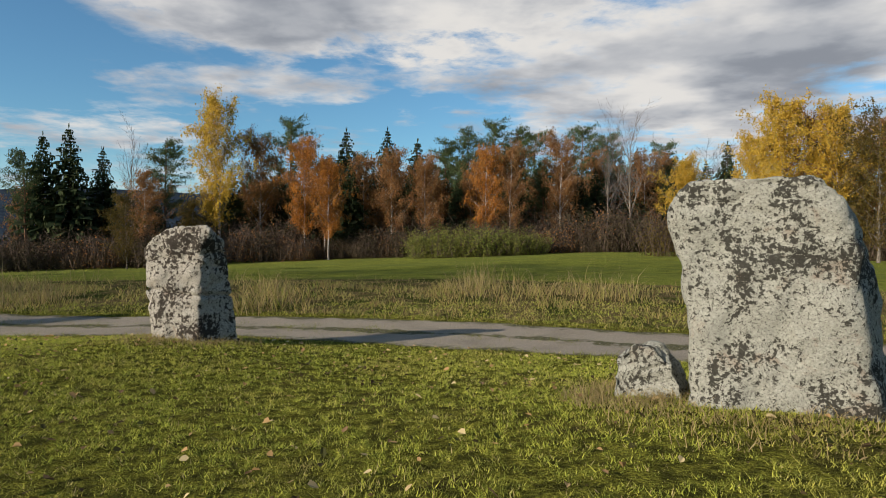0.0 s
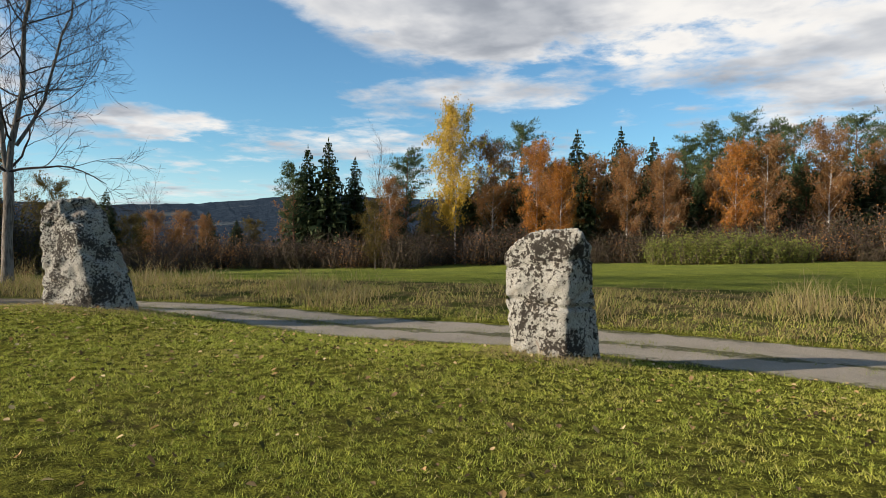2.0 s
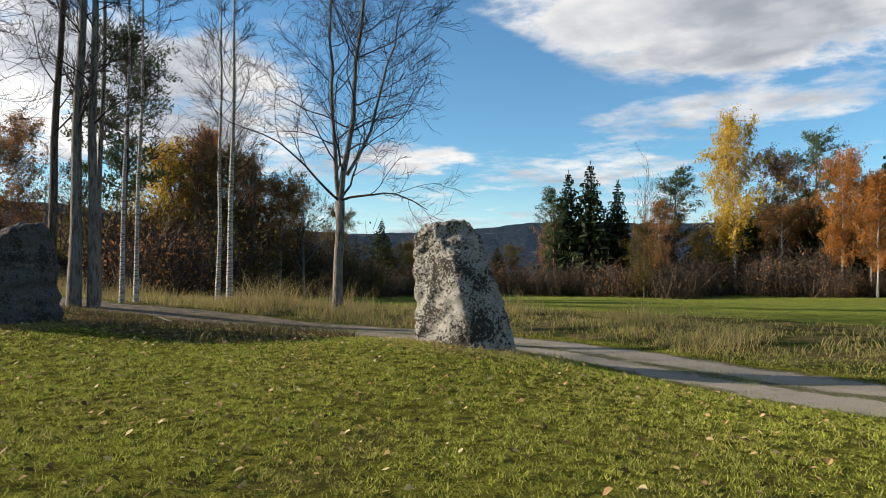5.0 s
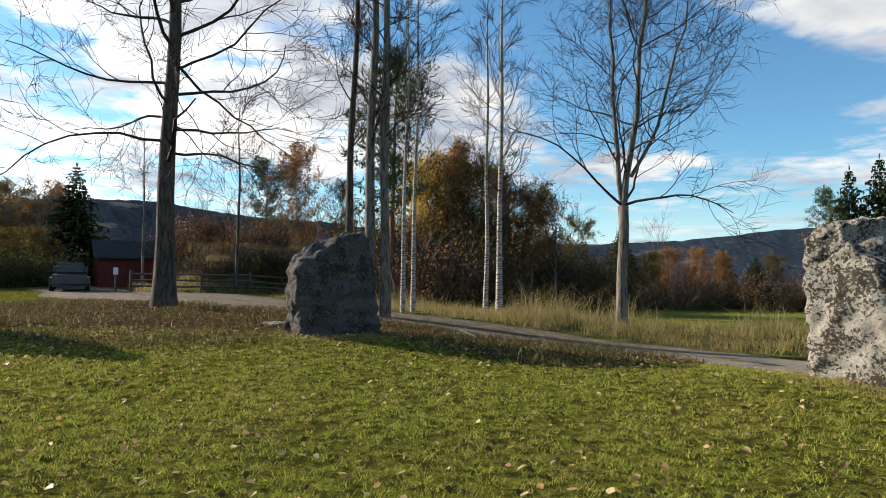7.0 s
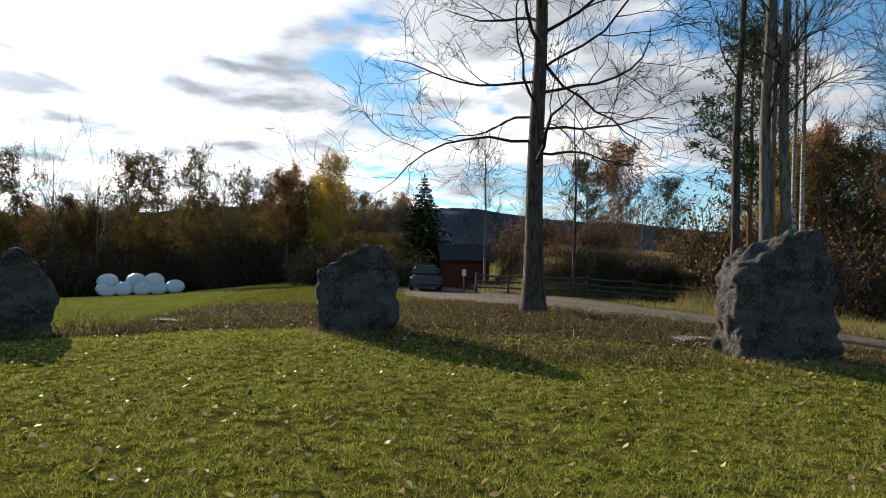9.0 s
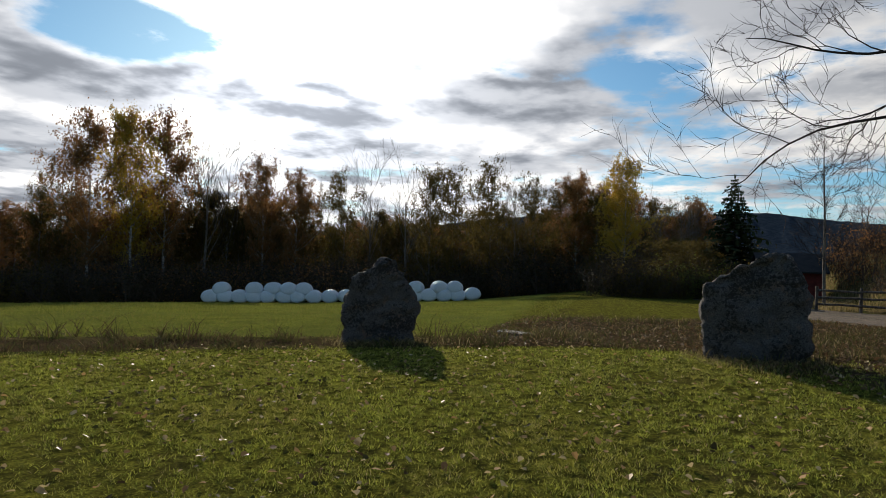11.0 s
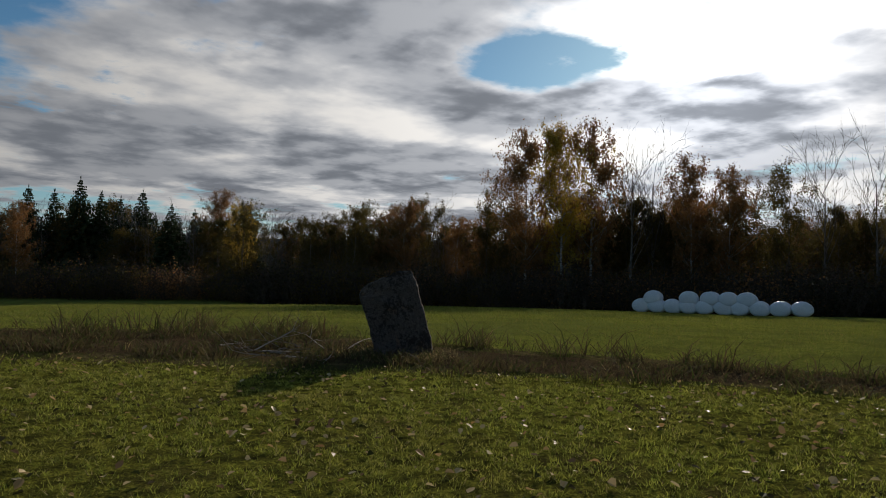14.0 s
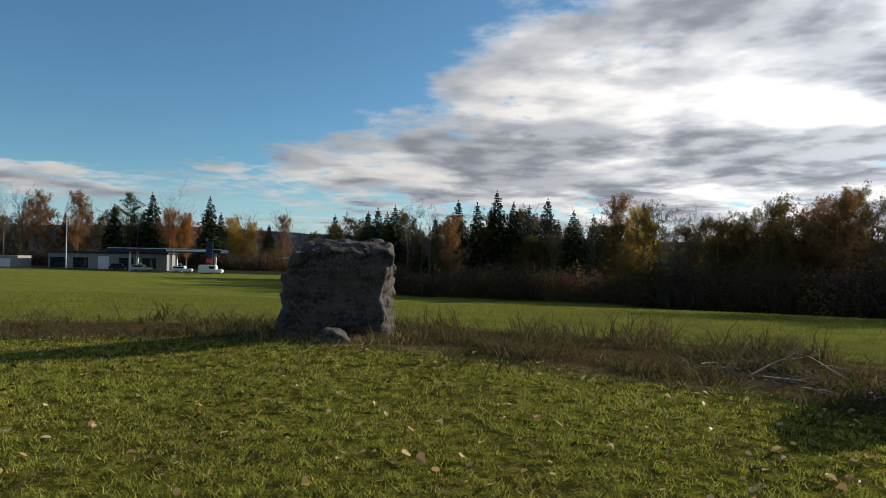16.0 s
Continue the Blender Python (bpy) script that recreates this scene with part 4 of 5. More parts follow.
    ("spruce", ((-0.2, -104.2, 8.9), (-2.6, -106.5, 9.5), (-12.7, -106.9, 10.6), (-15.7, -107.9, 10.3), (-18.8, -105.7, 12.1), (-21.3, -106.5, 10.4), (-23.9, -107.2, 9.9), (-26.8, -105.8, 11.0), (-29.3, -98.3, 8.5))),
    ("bare", ((-4.9, -102.7, 8.8), (-8.2, -102.9, 8.5), (-44.6, -99.5, 8.3), (-47.8, -94.0, 6.8))),
    ("rust", ((-11.7, -96.9, 7.2), (-37.9, -105.7, 11.3))),
    ("gold", ((-39.6, -101.0, 9.2),)),
    ("olive", ((-49.8, -86.6, 7.5), (-51.7, -83.4, 8.5), (-53.9, -80.0, 7.9), (-55.8, -76.6, 9.1), (-55.8, -71.9, 7.7))),
)
LANE_COPSE = (
    ("olive", ((-43.0, 25.4, 8.4),)),
    ("bare", ((-43.6, 23.8, 9.2), (-42.0, 27.2, 8.6), (-44.6, 26.0, 9.4), (-40.2, 29.8, 6.4), (-46.0, 24.4, 8.4))),
    ("gold", ((-45.2, 22.4, 8.4),)),
    ("rust", ((-45.4, 25.0, 9.3), (-41.6, 28.9, 6.6), (-44.0, 28.2, 7.8))),
)
STATION_WOOD = (
    ("bare", ((106, -178, 18.1), (68, -186, 18.5), (42, -204, 14.4), (102, -165, 15.5))),
    ("rust", ((102, -180, 17.6), (91, -178, 17.4), (48, -206, 9.5))),
    ("spruce", ((87, -189, 15.5), (78, -194, 19.6), (58, -186, 17.8), (57, -207, 13.9))),
    ("pine", ((83, -191, 18.4),)),
    ("amber", ((64.5, -176, 13.1), (60.5, -177, 11.9))),
    ("gold", ((56, -199, 12.4), (52, -205, 11.5))),
)
for stand in (NORTH_WOOD, NORTH_LEAVES, SOUTHWEST_WOOD, WEST_WOOD, SOUTH_WOOD, LANE_COPSE, STATION_WOOD):
    for kind, places in stand:
        for x, y, top in places:
            plant(kind, x, y, top)


def belt(kinds, a, b, count, depth, tall, brush=False, wide=1.0, joined=None):
    """Trees or shrubs strewn along a line from a to b; tall: least and greatest height."""
    for k in range(count):
        t = (k + planter.random()) / count
        x = a[0] + (b[0] - a[0]) * t
        y = a[1] + (b[1] - a[1]) * t
        nx, ny = -(b[1] - a[1]), b[0] - a[0]
        off = planter.uniform(0, depth) / math.hypot(nx, ny)
        x, y = x + nx * off, y + ny * off
        h = planter.uniform(*tall)
        kind = planter.choice(kinds)
        if joined is not None:
            joined.append((kind, x, y, h, wide))
        elif brush:
            bush(kind, x, y, h, wide)
        else:
            plant(kind, x, y, float(level(x, y)[0]) + h, DEEP)


# deeper rows that close the woods, then the brush along their feet
belt(("spruce", "pine", "spruce", "rust"), (38, 88), (-34, 91), 60, -8, (9, 14))
belt(("spruce", "pine", "spruce"), (40, 98), (-32, 101), 60, -12, (11, 16))
belt(("spruce", "pine", "rust", "olive"), (-28, 86), (-54, 80), 14, -8, (7, 10))
belt(("olive", "gold", "rust", "bare"), (56, 28), (28, 62), 26, -16, (8, 12))
belt(("spruce", "rust", "bare"), (58, 50), (34, 78), 18, -14, (9, 13))
belt(("olive", "bare", "rust"), (-90, 4), (-71, -50), 44, -10, (8, 11))
belt(("olive", "spruce", "rust"), (-98, 4), (-82, -56), 34, -10, (8, 11))
belt(("olive", "rust", "bare"), (-72, -46), (-36, -86), 44, -10, (7.5, 11))
belt(("olive", "rust", "olive"), (-76, -42), (-58, -60), 22, -5, (9, 12.5))
belt(("olive", "spruce"), (-82, -54), (-44, -98), 34, -10, (8, 11))
belt(("olive", "spruce", "bare"), (-36, -98), (8, -108), 34, -8, (8, 12))
belt(("spruce", "spruce", "olive"), (-46, -108), (14, -120), 34, -10, (10, 13.5))
belt(("olive", "rust", "spruce", "bare"), (30, -206), (130, -172), 34, -16, (12, 18))
belt(("rust", "olive", "spruce"), (120, -170), (150, -90), 26, -16, (10, 16))
belt(("rust", "olive", "spruce"), (-56, 84), (-64, 60), 10, -10, (5, 8))
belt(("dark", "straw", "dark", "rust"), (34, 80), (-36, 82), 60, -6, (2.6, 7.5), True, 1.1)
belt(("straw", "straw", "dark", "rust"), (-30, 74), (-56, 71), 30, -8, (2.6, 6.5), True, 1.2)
belt(("green",), (11.5, 76.5), (-2.5, 76), 10, -2, (3.4, 5.0), True, 1.3)
belt(("straw", "rust", "dark"), (-54, 74), (-64, 52), 22, -8, (3.5, 5.5), True, 1.2)
belt(("straw", "straw", "dark", "olive"), (-60, 62), (-44, 32), 40, -10, (3.0, 5.0), True, 1.2)
belt(("olive", "rust", "straw"), (-42, 36), (-38, 20), 30, -9, (4.0, 7.0), True, 1.0)
belt(("olive", "rust"), (-48, 38), (-46, 24), 14, -8, (5.0, 7.5), True, 0.9)
belt(("straw", "rust"), (-62, 26), (-50, 10), 18, -10, (2.0, 3.6), True, 1.0)
belt(("olive", "green", "dark"), (-51, -4), (-52.5, 2.6), 12, 3, (2.0, 3.4), True, 1.1)
belt(("dark", "straw", "dark"), (-45.6, 8.5), (-45.2, 27), 22, 0.8, (1.0, 1.9), True, 1.6)
belt(("olive", "rust", "dark"), (48, 34), (20, 62), 24, -6, (3.0, 6.0), True, 1.0)


def join_brush(name, rows, label):
    """Far undergrowth as one mesh."""
    by_mat = {}
    for kind, x, y, h, wide in rows:
        for me in planter.choice(BRUSH[kind]):
            co = np.empty(len(me.vertices) * 3, np.float32)
            me.vertices.foreach_get("co", co)
            a = planter.uniform(0, 6.28)
            co = co.reshape(-1, 3) * (wide * h / 4, wide * h / 4, h / 4)
            turned = np.stack([co[:, 0] * math.cos(a) - co[:, 1] * math.sin(a) + x, co[:, 0] * math.sin(a) + co[:, 1] * math.cos(a) + y, co[:, 2] + float(level(x, y)[0])], 1)
            by_mat.setdefault(me.materials[0].name, []).append(turned)
    verts = np.concatenate([v for group in by_mat.values() for v in group])
    me = bpy.data.meshes.new(name)
    me.vertices.add(len(verts))
    me.vertices.foreach_set("co", verts.astype(np.float32).ravel())
    me.loops.add(len(verts))
    me.loops.foreach_set("vertex_index", np.arange(len(verts), dtype=np.int32))
    me.polygons.add(len(verts) // 4)
    me.polygons.foreach_set("loop_start", np.arange(0, len(verts), 4, dtype=np.int32))
    which = []
    for k, (mat, group) in enumerate(by_mat.items()):
        me.materials.append(bpy.data.materials[mat])
        which += [k] * (sum(len(v) for v in group) // 4)
    me.polygons.foreach_set("material_index", np.array(which, np.int32))
    me.update(calc_edges=True)
    tagged(new(name, me), label, "undergrowth", kind="stuff")


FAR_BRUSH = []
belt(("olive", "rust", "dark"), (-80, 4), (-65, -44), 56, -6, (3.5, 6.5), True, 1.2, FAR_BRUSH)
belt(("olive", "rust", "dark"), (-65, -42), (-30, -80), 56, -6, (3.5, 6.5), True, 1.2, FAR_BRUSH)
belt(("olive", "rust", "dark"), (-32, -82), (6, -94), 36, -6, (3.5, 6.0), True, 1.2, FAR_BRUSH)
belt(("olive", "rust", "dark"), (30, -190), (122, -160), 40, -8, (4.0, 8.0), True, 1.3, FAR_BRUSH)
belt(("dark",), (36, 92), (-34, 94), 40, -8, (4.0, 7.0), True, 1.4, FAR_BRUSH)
join_brush("undergrowth", FAR_BRUSH, "dark brown undergrowth along the far woods, shade put into some leaves")

# the leafless trees near the lane


def near_tree(x, y, label, build, bark, twig_material, name="bare_tree"):
    wood, twigs = Shape(), Shape()
    build(wood, twigs)
    ob = thing(name, pose(x, y, float(level(x, y)[0])), label, "tree")
    part("trunk", wood.mesh("trunk", bark, True), ob)
    tagged(part("branchwork", twigs.mesh("branchwork", twig_material), ob), kind="stuff")
    return ob


def big_tree(wood, twigs):
    rng = random.Random(5)
    at = stem(wood, rng, 16, 0.27, 14, 0.004, 0.22, flare=1.5)
    for k in range(34):
        z = 3.9 + 11.0 * (k / 34) ** 1.0
        p, r = at(z)
        a = k * 2.4 + rng.uniform(-0.4, 0.4)
        long = rng.uniform(3.4, 5.4) * (1.0 if z < 10 else 0.8)
        rise = rng.uniform(-0.12, 0.28) if z < 7 else rng.uniform(0.15, 0.8)
        branch_out(twigs, twigs, rng, p, Vector((math.cos(a), math.sin(a), rise)), long, r * rng.uniform(0.20, 0.34), 3, 0.10 if z < 7 else 0.2, 5, 0.9, 0.008, 0.85)


def fork_tree(wood, twigs):
    rng = random.Random(11)
    up = [Vector((0, 0, -0.3)), Vector((0.02, 0, 0.4)), Vector((-0.02, 0.02, 1.6)), Vector((0.05, 0.03, 2.8)), Vector((-0.02, 0.05, 3.7))]
    wood.tube(up, [0.26, 0.18, 0.155, 0.15, 0.16], 12)
    right = Vector((0.67, 0.74, 0))
    for side, tall, lean, thick in ((-0.30, 9.6, -0.02, 0.085), (0.16, 10.2, 0.075, 0.11), (0.62, 7.6, 0.20, 0.06)):
        base = Vector((-0.02, 0.05, 3.5 if thick > 0.07 else 4.6)) + right * (0.0 if thick > 0.07 else 0.22)
        points, radii = [base], [thick * 1.05]
        for k in range(1, 11):
            t = k / 10
            out = side * (1 - math.exp(-5 * t)) + lean * tall * t
            points.append(base + right * out + Vector((rng.uniform(-0.07, 0.07), rng.uniform(-0.07, 0.07), tall * t)))
            radii.append(thick * (1 - 0.85 * t))
        wood.tube(points, radii, 9)
        for k in range(20):
            i = 1 + int(k * 9 / 20)
            p = points[i].lerp(points[min(i + 1, 10)], rng.random())
            a = k * 2.4 + rng.uniform(-0.5, 0.5)
            branch_out(twigs, twigs, rng, p, Vector((math.cos(a), math.sin(a), rng.uniform(0.1, 1.0))), rng.uniform(2.2, 3.9) * (1.15 - 0.06 * i), radii[i] * 0.36, 3, 0.14, 4, 0.8, 0.007, 0.6)
    for d, long in ((Vector((-0.9, -0.8, 0.75)), 4.4), (Vector((0.7, 0.7, 0.35)), 3.4), (Vector((-0.5, 0.8, 0.9)), 3.6)):
        branch_out(twigs, twigs, rng, Vector((0, 0, 3.7)), d, long, 0.045, 3, 0.10, 5, 0.8, 0.007, 0.7)


def slim_tree(seed, tall, radius, lean=0.02, first=0.3, count=26, reach=2.2):
    def build(wood, twigs):
        rng = random.Random(seed)
        at = stem(wood, rng, tall, radius, 10, lean, 0.12, flare=1.25)
        for k in range(count):
            z = tall * (first + (0.97 - first) * (k + rng.random()) / count)
            p, r = at(z)
            a = k * 2.4 + rng.uniform(-0.6, 0.6)
            branch_out(twigs, twigs, rng, p, Vector((math.cos(a), math.sin(a), rng.uniform(0.3, 1.2))), reach * rng.uniform(0.6, 1.2) * (1.1 - 0.6 * z / tall), max(0.012, r * 0.28), 2, 0.2, 7, 0.8, 0.0075, 0.55)

    return build


near_tree(-27.25, 5.38, "large leafless tree with rough dark trunk and long low limbs", big_tree, BARK_DARK, TWIG)
near_tree(-22.6, 17.8, "leafless tree forking into several stems above a pale trunk", fork_tree, BARK_GREY, TWIG)
near_tree(-28.3, 17.2, "slim leafless birch with pale trunk in dry grass", slim_tree(31, 16, 0.125, 0.004, 0.22), BARK_BIRCH, TWIG)
near_tree(-29.7, 17.5, "thin leafless birch beside its slim neighbour", slim_tree(32, 15, 0.10, 0.006, 0.3, 20), BARK_BIRCH, TWIG)
for k, (x, y, tall, radius, lean, bark) in enumerate(((-25.9, 10.15, 17, 0.13, 0.01, BARK_DARK), (-25.1, 10.5, 17, 0.17, 0.008, BARK_GREY), (-24.9, 10.95, 17, 0.15, 0.035, BARK_GREY), (-28.2, 13.1, 16, 0.085, 0.012, BARK_BIRCH), (-29.4, 14.1, 16, 0.09, 0.03, BARK_BIRCH), (-27.4, 12.0, 16, 0.11, 0.01, BARK_GREY))):
    near_tree(x, y, ("slender straight tree in a close clump, leafless", "leaning slender tree in a close clump, leafless")[lean > 0.02], slim_tree(40 + k, tall, radius, lean, 0.28, 22, 1.9), bark, TWIG)
near_tree(-44.2, 10.8, "thin leafless tree on the bank's foot", slim_tree(51, 11, 0.11, 0.02, 0.2, 24, 2.6), BARK_DARK, TWIG)
near_tree(-47.5, 6.4, "thin grey leafless tree near the red cabin", slim_tree(52, 9, 0.09, 0.02, 0.2, 22, 2.0), BARK_GREY, TWIG)

# ---- grass, weeds and fallen leaves ----
gen = np.random.default_rng(12)
TRAIL = np.array(((0, 1.8), (-1.7, 2.5), (-3.5, 3.1), (-5.2, 3.5), (-7, 3.7), (-8.4, 3.3), (-9.6, 2.7), (-10.5, 1.8), (-11.2, 0.8), (-11.8, -0.6), (-12.3, -1.9), (-12.5, -3.6), (-12, -5)))  # the worn middle of the ring


def trail_gap(x, y):
    best = np.full(x.shape, 1e9)
    for px, py in TRAIL:
        best = np.minimum(best, (x - px) ** 2 + (y - py) ** 2)
    return np.sqrt(best)


def sprout(name, x, y, height, width, lean, mat, label, category, bent=True):
    """Blades of grass at the places x, y as one mesh."""
    n = len(x)
    z = level(x, y) - 0.01
    a, b = gen.uniform(0, 2 * np.pi, n), gen.uniform(0, 2 * np.pi, n)
    foot = np.stack([x, y, z], 1)
    side = np.stack([np.cos(a), np.sin(a), 0 * a], 1) * (width / 2)[:, None]
    out = np.stack([np.cos(b), np.sin(b), 0 * b], 1) * (lean * height)[:, None]
    top = foot + out + np.stack([0 * a, 0 * a, height], 1)
    if bent:
        mid = foot + out * 0.3 + np.stack([0 * a, 0 * a, height * 0.62], 1)
        verts = np.stack([foot - side, foot + side, mid + side * 0.8, mid - side * 0.8, top], 1).reshape(-1, 3)
        k = (np.arange(n) * 5)[:, None]
        loops = np.concatenate([k + [0, 1, 2, 3], k + [3, 2, 4]], 1).ravel()
        sizes = np.tile([4, 3], n)
    else:
        verts = np.stack([foot - side, foot + side, top], 1).reshape(-1, 3)
        loops, sizes = np.arange(n * 3), np.full(n, 3)
    me = bpy.data.meshes.new(name)
    me.vertices.add(len(verts))
    me.vertices.foreach_set("co", verts.astype(np.float32).ravel())
    me.loops.add(len(loops))
    me.loops.foreach_set("vertex_index", loops.astype(np.int32))
    me.polygons.add(len(sizes))
    me.polygons.foreach_set("loop_start", np.concatenate([[0], np.cumsum(sizes)[:-1]]).astype(np.int32))
    me.update(calc_edges=True)
    me.materials.append(mat)
    return tagged(new(name, me), label, category, kind="stuff")


def scatter(count, x0, x1, y0, y1):
    return gen.uniform(x0, x1, count), gen.uniform(y0, y1, count)


def lawn_share(x, y):
    r = np.hypot(x - MIDDLE[0], y - MIDDLE[1])
    yaw = np.degrees(np.arctan2(-(x - MIDDLE[0]), y - MIDDLE[1]))
    inside = (r < RIM(yaw) + gen.normal(0, 0.25, x.shape)) | ((lane_gap(x, y) > 1.1) & (lane_gap(x, y) < 4) & (x > -16))
    return inside & (lane_gap(x, y) > 1.15 + gen.normal(0, 0.12, x.shape))


x, y = scatter(5200000, -26, 9, -17, 17)
gap = trail_gap(x, y)
outer = np.hypot(x - MIDDLE[0] + 1, y - MIDDLE[1] + 1) > np.interp(np.degrees(np.arctan2(-(x - MIDDLE[0]), y - MIDDLE[1])), (-180, -90, -60, 0, 60, 120, 180), (4, 9, 9, 5, 4, 3, 4))
keep = (gen.random(x.shape) < np.interp(gap, (0.0, 2.0, 3.0, 6.0, 9.0, 13.0, 18.0), (0.1, 0.35, 1.0, 0.85, 0.42, 0.24, 0.12)) * np.where(outer, 1.0, 0.12))
x, y, gap = x[keep], y[keep], gap[keep]
keep = lawn_share(x, y)
x, y, gap = x[keep], y[keep], gap[keep]
wide = np.interp(gap, (3, 8, 16), (0.0075, 0.012, 0.021)) * gen.uniform(0.7, 1.3, x.shape)


def rough(x, y, size, seed):
    """Smooth random values from 0 to 1 in cells of a size."""
    table = np.random.default_rng(seed).random((256, 256))
    u, v = x / size + 900, y / size + 900
    i, j = np.floor(u).astype(int), np.floor(v).astype(int)
    s, t = u - i, v - j
    s, t = s * s * (3 - 2 * s), t * t * (3 - 2 * t)
    i0, i1, j0, j1 = i % 256, (i + 1) % 256, j % 256, (j + 1) % 256
    return (table[i0, j0] * (1 - s) + table[i1, j0] * s) * (1 - t) + (table[i0, j1] * (1 - s) + table[i1, j1] * s) * t


tuft = 0.55 * rough(x, y, 0.055, 1) + 0.30 * rough(x, y, 0.13, 2) + 0.15 * rough(x, y, 0.9, 3)
tuft = smooth(0.34, 0.62, tuft)
keep = gen.random(x.shape) < 0.28 + 0.72 * tuft
x, y, gap, wide, tuft = x[keep], y[keep], gap[keep], wide[keep], tuft[keep]
sprout("lawn_grass", x, y, (0.014 + 0.030 * gen.random(x.shape) ** 1.4) * (0.40 + 1.0 * tuft), wide, gen.uniform(0.2, 1.4, x.shape), LAWN_BLADE, "short green lawn grass with dry yellow blades", "grass", False)

# grass in the middle and along the edges of the lane, and over the near field
x, y = scatter(150000, -30, 14, 5, 17)
gap = lane_gap(x, y)
keep = (gen.random(x.shape) < np.maximum(smooth(0.32, 0.12, gap) * smooth(0.38, 0.62, rough(x, y, 0.7, 6)), smooth(0.75, 1.05, gap) * smooth(1.6, 1.2, gap) * (0.3 + 0.7 * rough(x, y, 0.4, 7)))) & (x > -24)
x, y = x[keep], y[keep]
sprout("lane_grass", x, y, gen.uniform(0.02, 0.11, x.shape) * (0.5 + rough(x, y, 0.5, 8)), gen.uniform(0.006, 0.014, x.shape), gen.uniform(0.3, 1.3, x.shape), FIELD_BLADE, "green grass growing along and between the wheel tracks", "grass", False)
x, y = scatter(420000, -48, 26, -52, 2)
r = np.hypot(x - MIDDLE[0], y - MIDDLE[1])
yaw = np.degrees(np.arctan2(-(x - MIDDLE[0]), y - MIDDLE[1]))
off = r - RIM(yaw) - 0.75 * RIM_WIDE(yaw) + 1.0
keep = (np.abs(yaw) > 97) & (off > 1.0) & (off < 34) & (gen.random(x.shape) < np.interp(off, (1, 10, 34), (0.9, 0.6, 0.35)) * (0.35 + 0.65 * rough(x, y, 1.1, 9))) & (lane_gap(x, y) > 3)
x, y, off = x[keep], y[keep], off[keep]
sprout("field_grass", x, y, gen.uniform(0.04, 0.13, x.shape) * (0.6 + 0.8 * rough(x, y, 0.8, 10)), np.interp(off, (1, 30), (0.012, 0.035)), gen.uniform(0.2, 1.2, x.shape), FIELD_BLADE, "rough green meadow grass beyond the weedy rim", "grass", False)

# dry grass on the bank
bx, by = scatter(26000, -60, -45.5, 6, 30)
sprout("bank_grass", bx, by, gen.uniform(0.15, 0.5, bx.shape), gen.uniform(0.012, 0.03, bx.shape), gen.uniform(0.1, 0.7, bx.shape), STRAW, "pale dry grass on the bank", "grass")

# longer grass round the feet of the stones
feet = ((2.3, 6.6, 1.0), (1.6, 7.1, 0.5), (-3.7, 11.1, 0.8), (-12.0, 11.6, 1.1), (-18.9, 7.4, 0.9), (-21.6, 1.2, 0.8), (-22.4, -5.1, 0.9), (-17.2, -11.3, 0.7), (-10.4, -13.8, 1.0))
fx, fy = [], []
for cx, cy, r in feet:
    a, rr = gen.uniform(0, 2 * np.pi, 2600), r * (0.55 + 0.75 * gen.random(2600) ** 1.6)
    fx.append(cx + np.cos(a) * rr)
    fy.append(cy + np.sin(a) * rr)
fx, fy = np.concatenate(fx), np.concatenate(fy)
sprout("long_grass", fx, fy, gen.uniform(0.03, 0.15, fx.shape) * gen.random(fx.shape) ** 0.6, gen.uniform(0.004, 0.008, fx.shape), gen.uniform(0.3, 1.8, fx.shape), STRAW, "long pale grass left round the stones", "grass")

# dry grass beyond the lane, thickest near the slim birches
x, y = scatter(420000, -40, 30, 5, 34)
gap = lane_gap(x, y)
beyond = y > np.interp(-x, -LANE_XY[:, 0], LANE_XY[:, 1])
clump = np.array([noise.noise(Vector((a * 0.35, b * 0.35, 3.0))) for a, b in zip(x, y)])
chance = smooth(0.9, 1.6, gap) * smooth(10.5, 3.5, gap) * (0.12 + 0.88 * smooth(0.38, 0.62, 0.5 * rough(x, y, 0.5, 31) + 0.5 * rough(x, y, 1.5, 32)))
keep = beyond & (gen.random(x.shape) < chance)
x, y, clump = x[keep], y[keep], clump[keep]
tall = gen.uniform(0.10, 0.40, x.shape) * (0.55 + 1.5 * smooth(0.0, 0.5, clump)) * (1 + 0.6 * (x < -17))
half = gen.random(x.shape) < 0.14 + 0.42 * smooth(0.05, 0.4, clump) + 0.3 * (x < -17)
sprout("dry_grass", x[half], y[half], tall[half] * gen.uniform(0.45, 1.45, half.sum()), gen.uniform(0.006, 0.014, half.sum()), gen.uniform(0.1, 1.3, half.sum()), STRAW, "tall straw-coloured dry grass beyond the lane", "grass")
sprout("verge_weeds", x[~half], y[~half], tall[~half] * 0.75 * (0.5 + rough(x[~half], y[~half], 0.9, 24)), gen.uniform(0.010, 0.024, (~half).sum()), gen.uniform(0.3, 1.7, (~half).sum()), VERGE_WEED, "rough green and brown weeds along the lane", "weeds")

# the weedy rim between lawn and field in the south, and the strip on the bank
x, y = scatter(620000, -34, 10, -22, 12)
r = np.hypot(x - MIDDLE[0], y - MIDDLE[1])
yaw = np.degrees(np.arctan2(-(x - MIDDLE[0]), y - MIDDLE[1]))
clump = np.array([noise.noise(Vector((a * 0.5, b * 0.5, 9.0))) for a, b in zip(x, y)])
off = (r - RIM(yaw)) * 3.2 / RIM_WIDE(yaw)
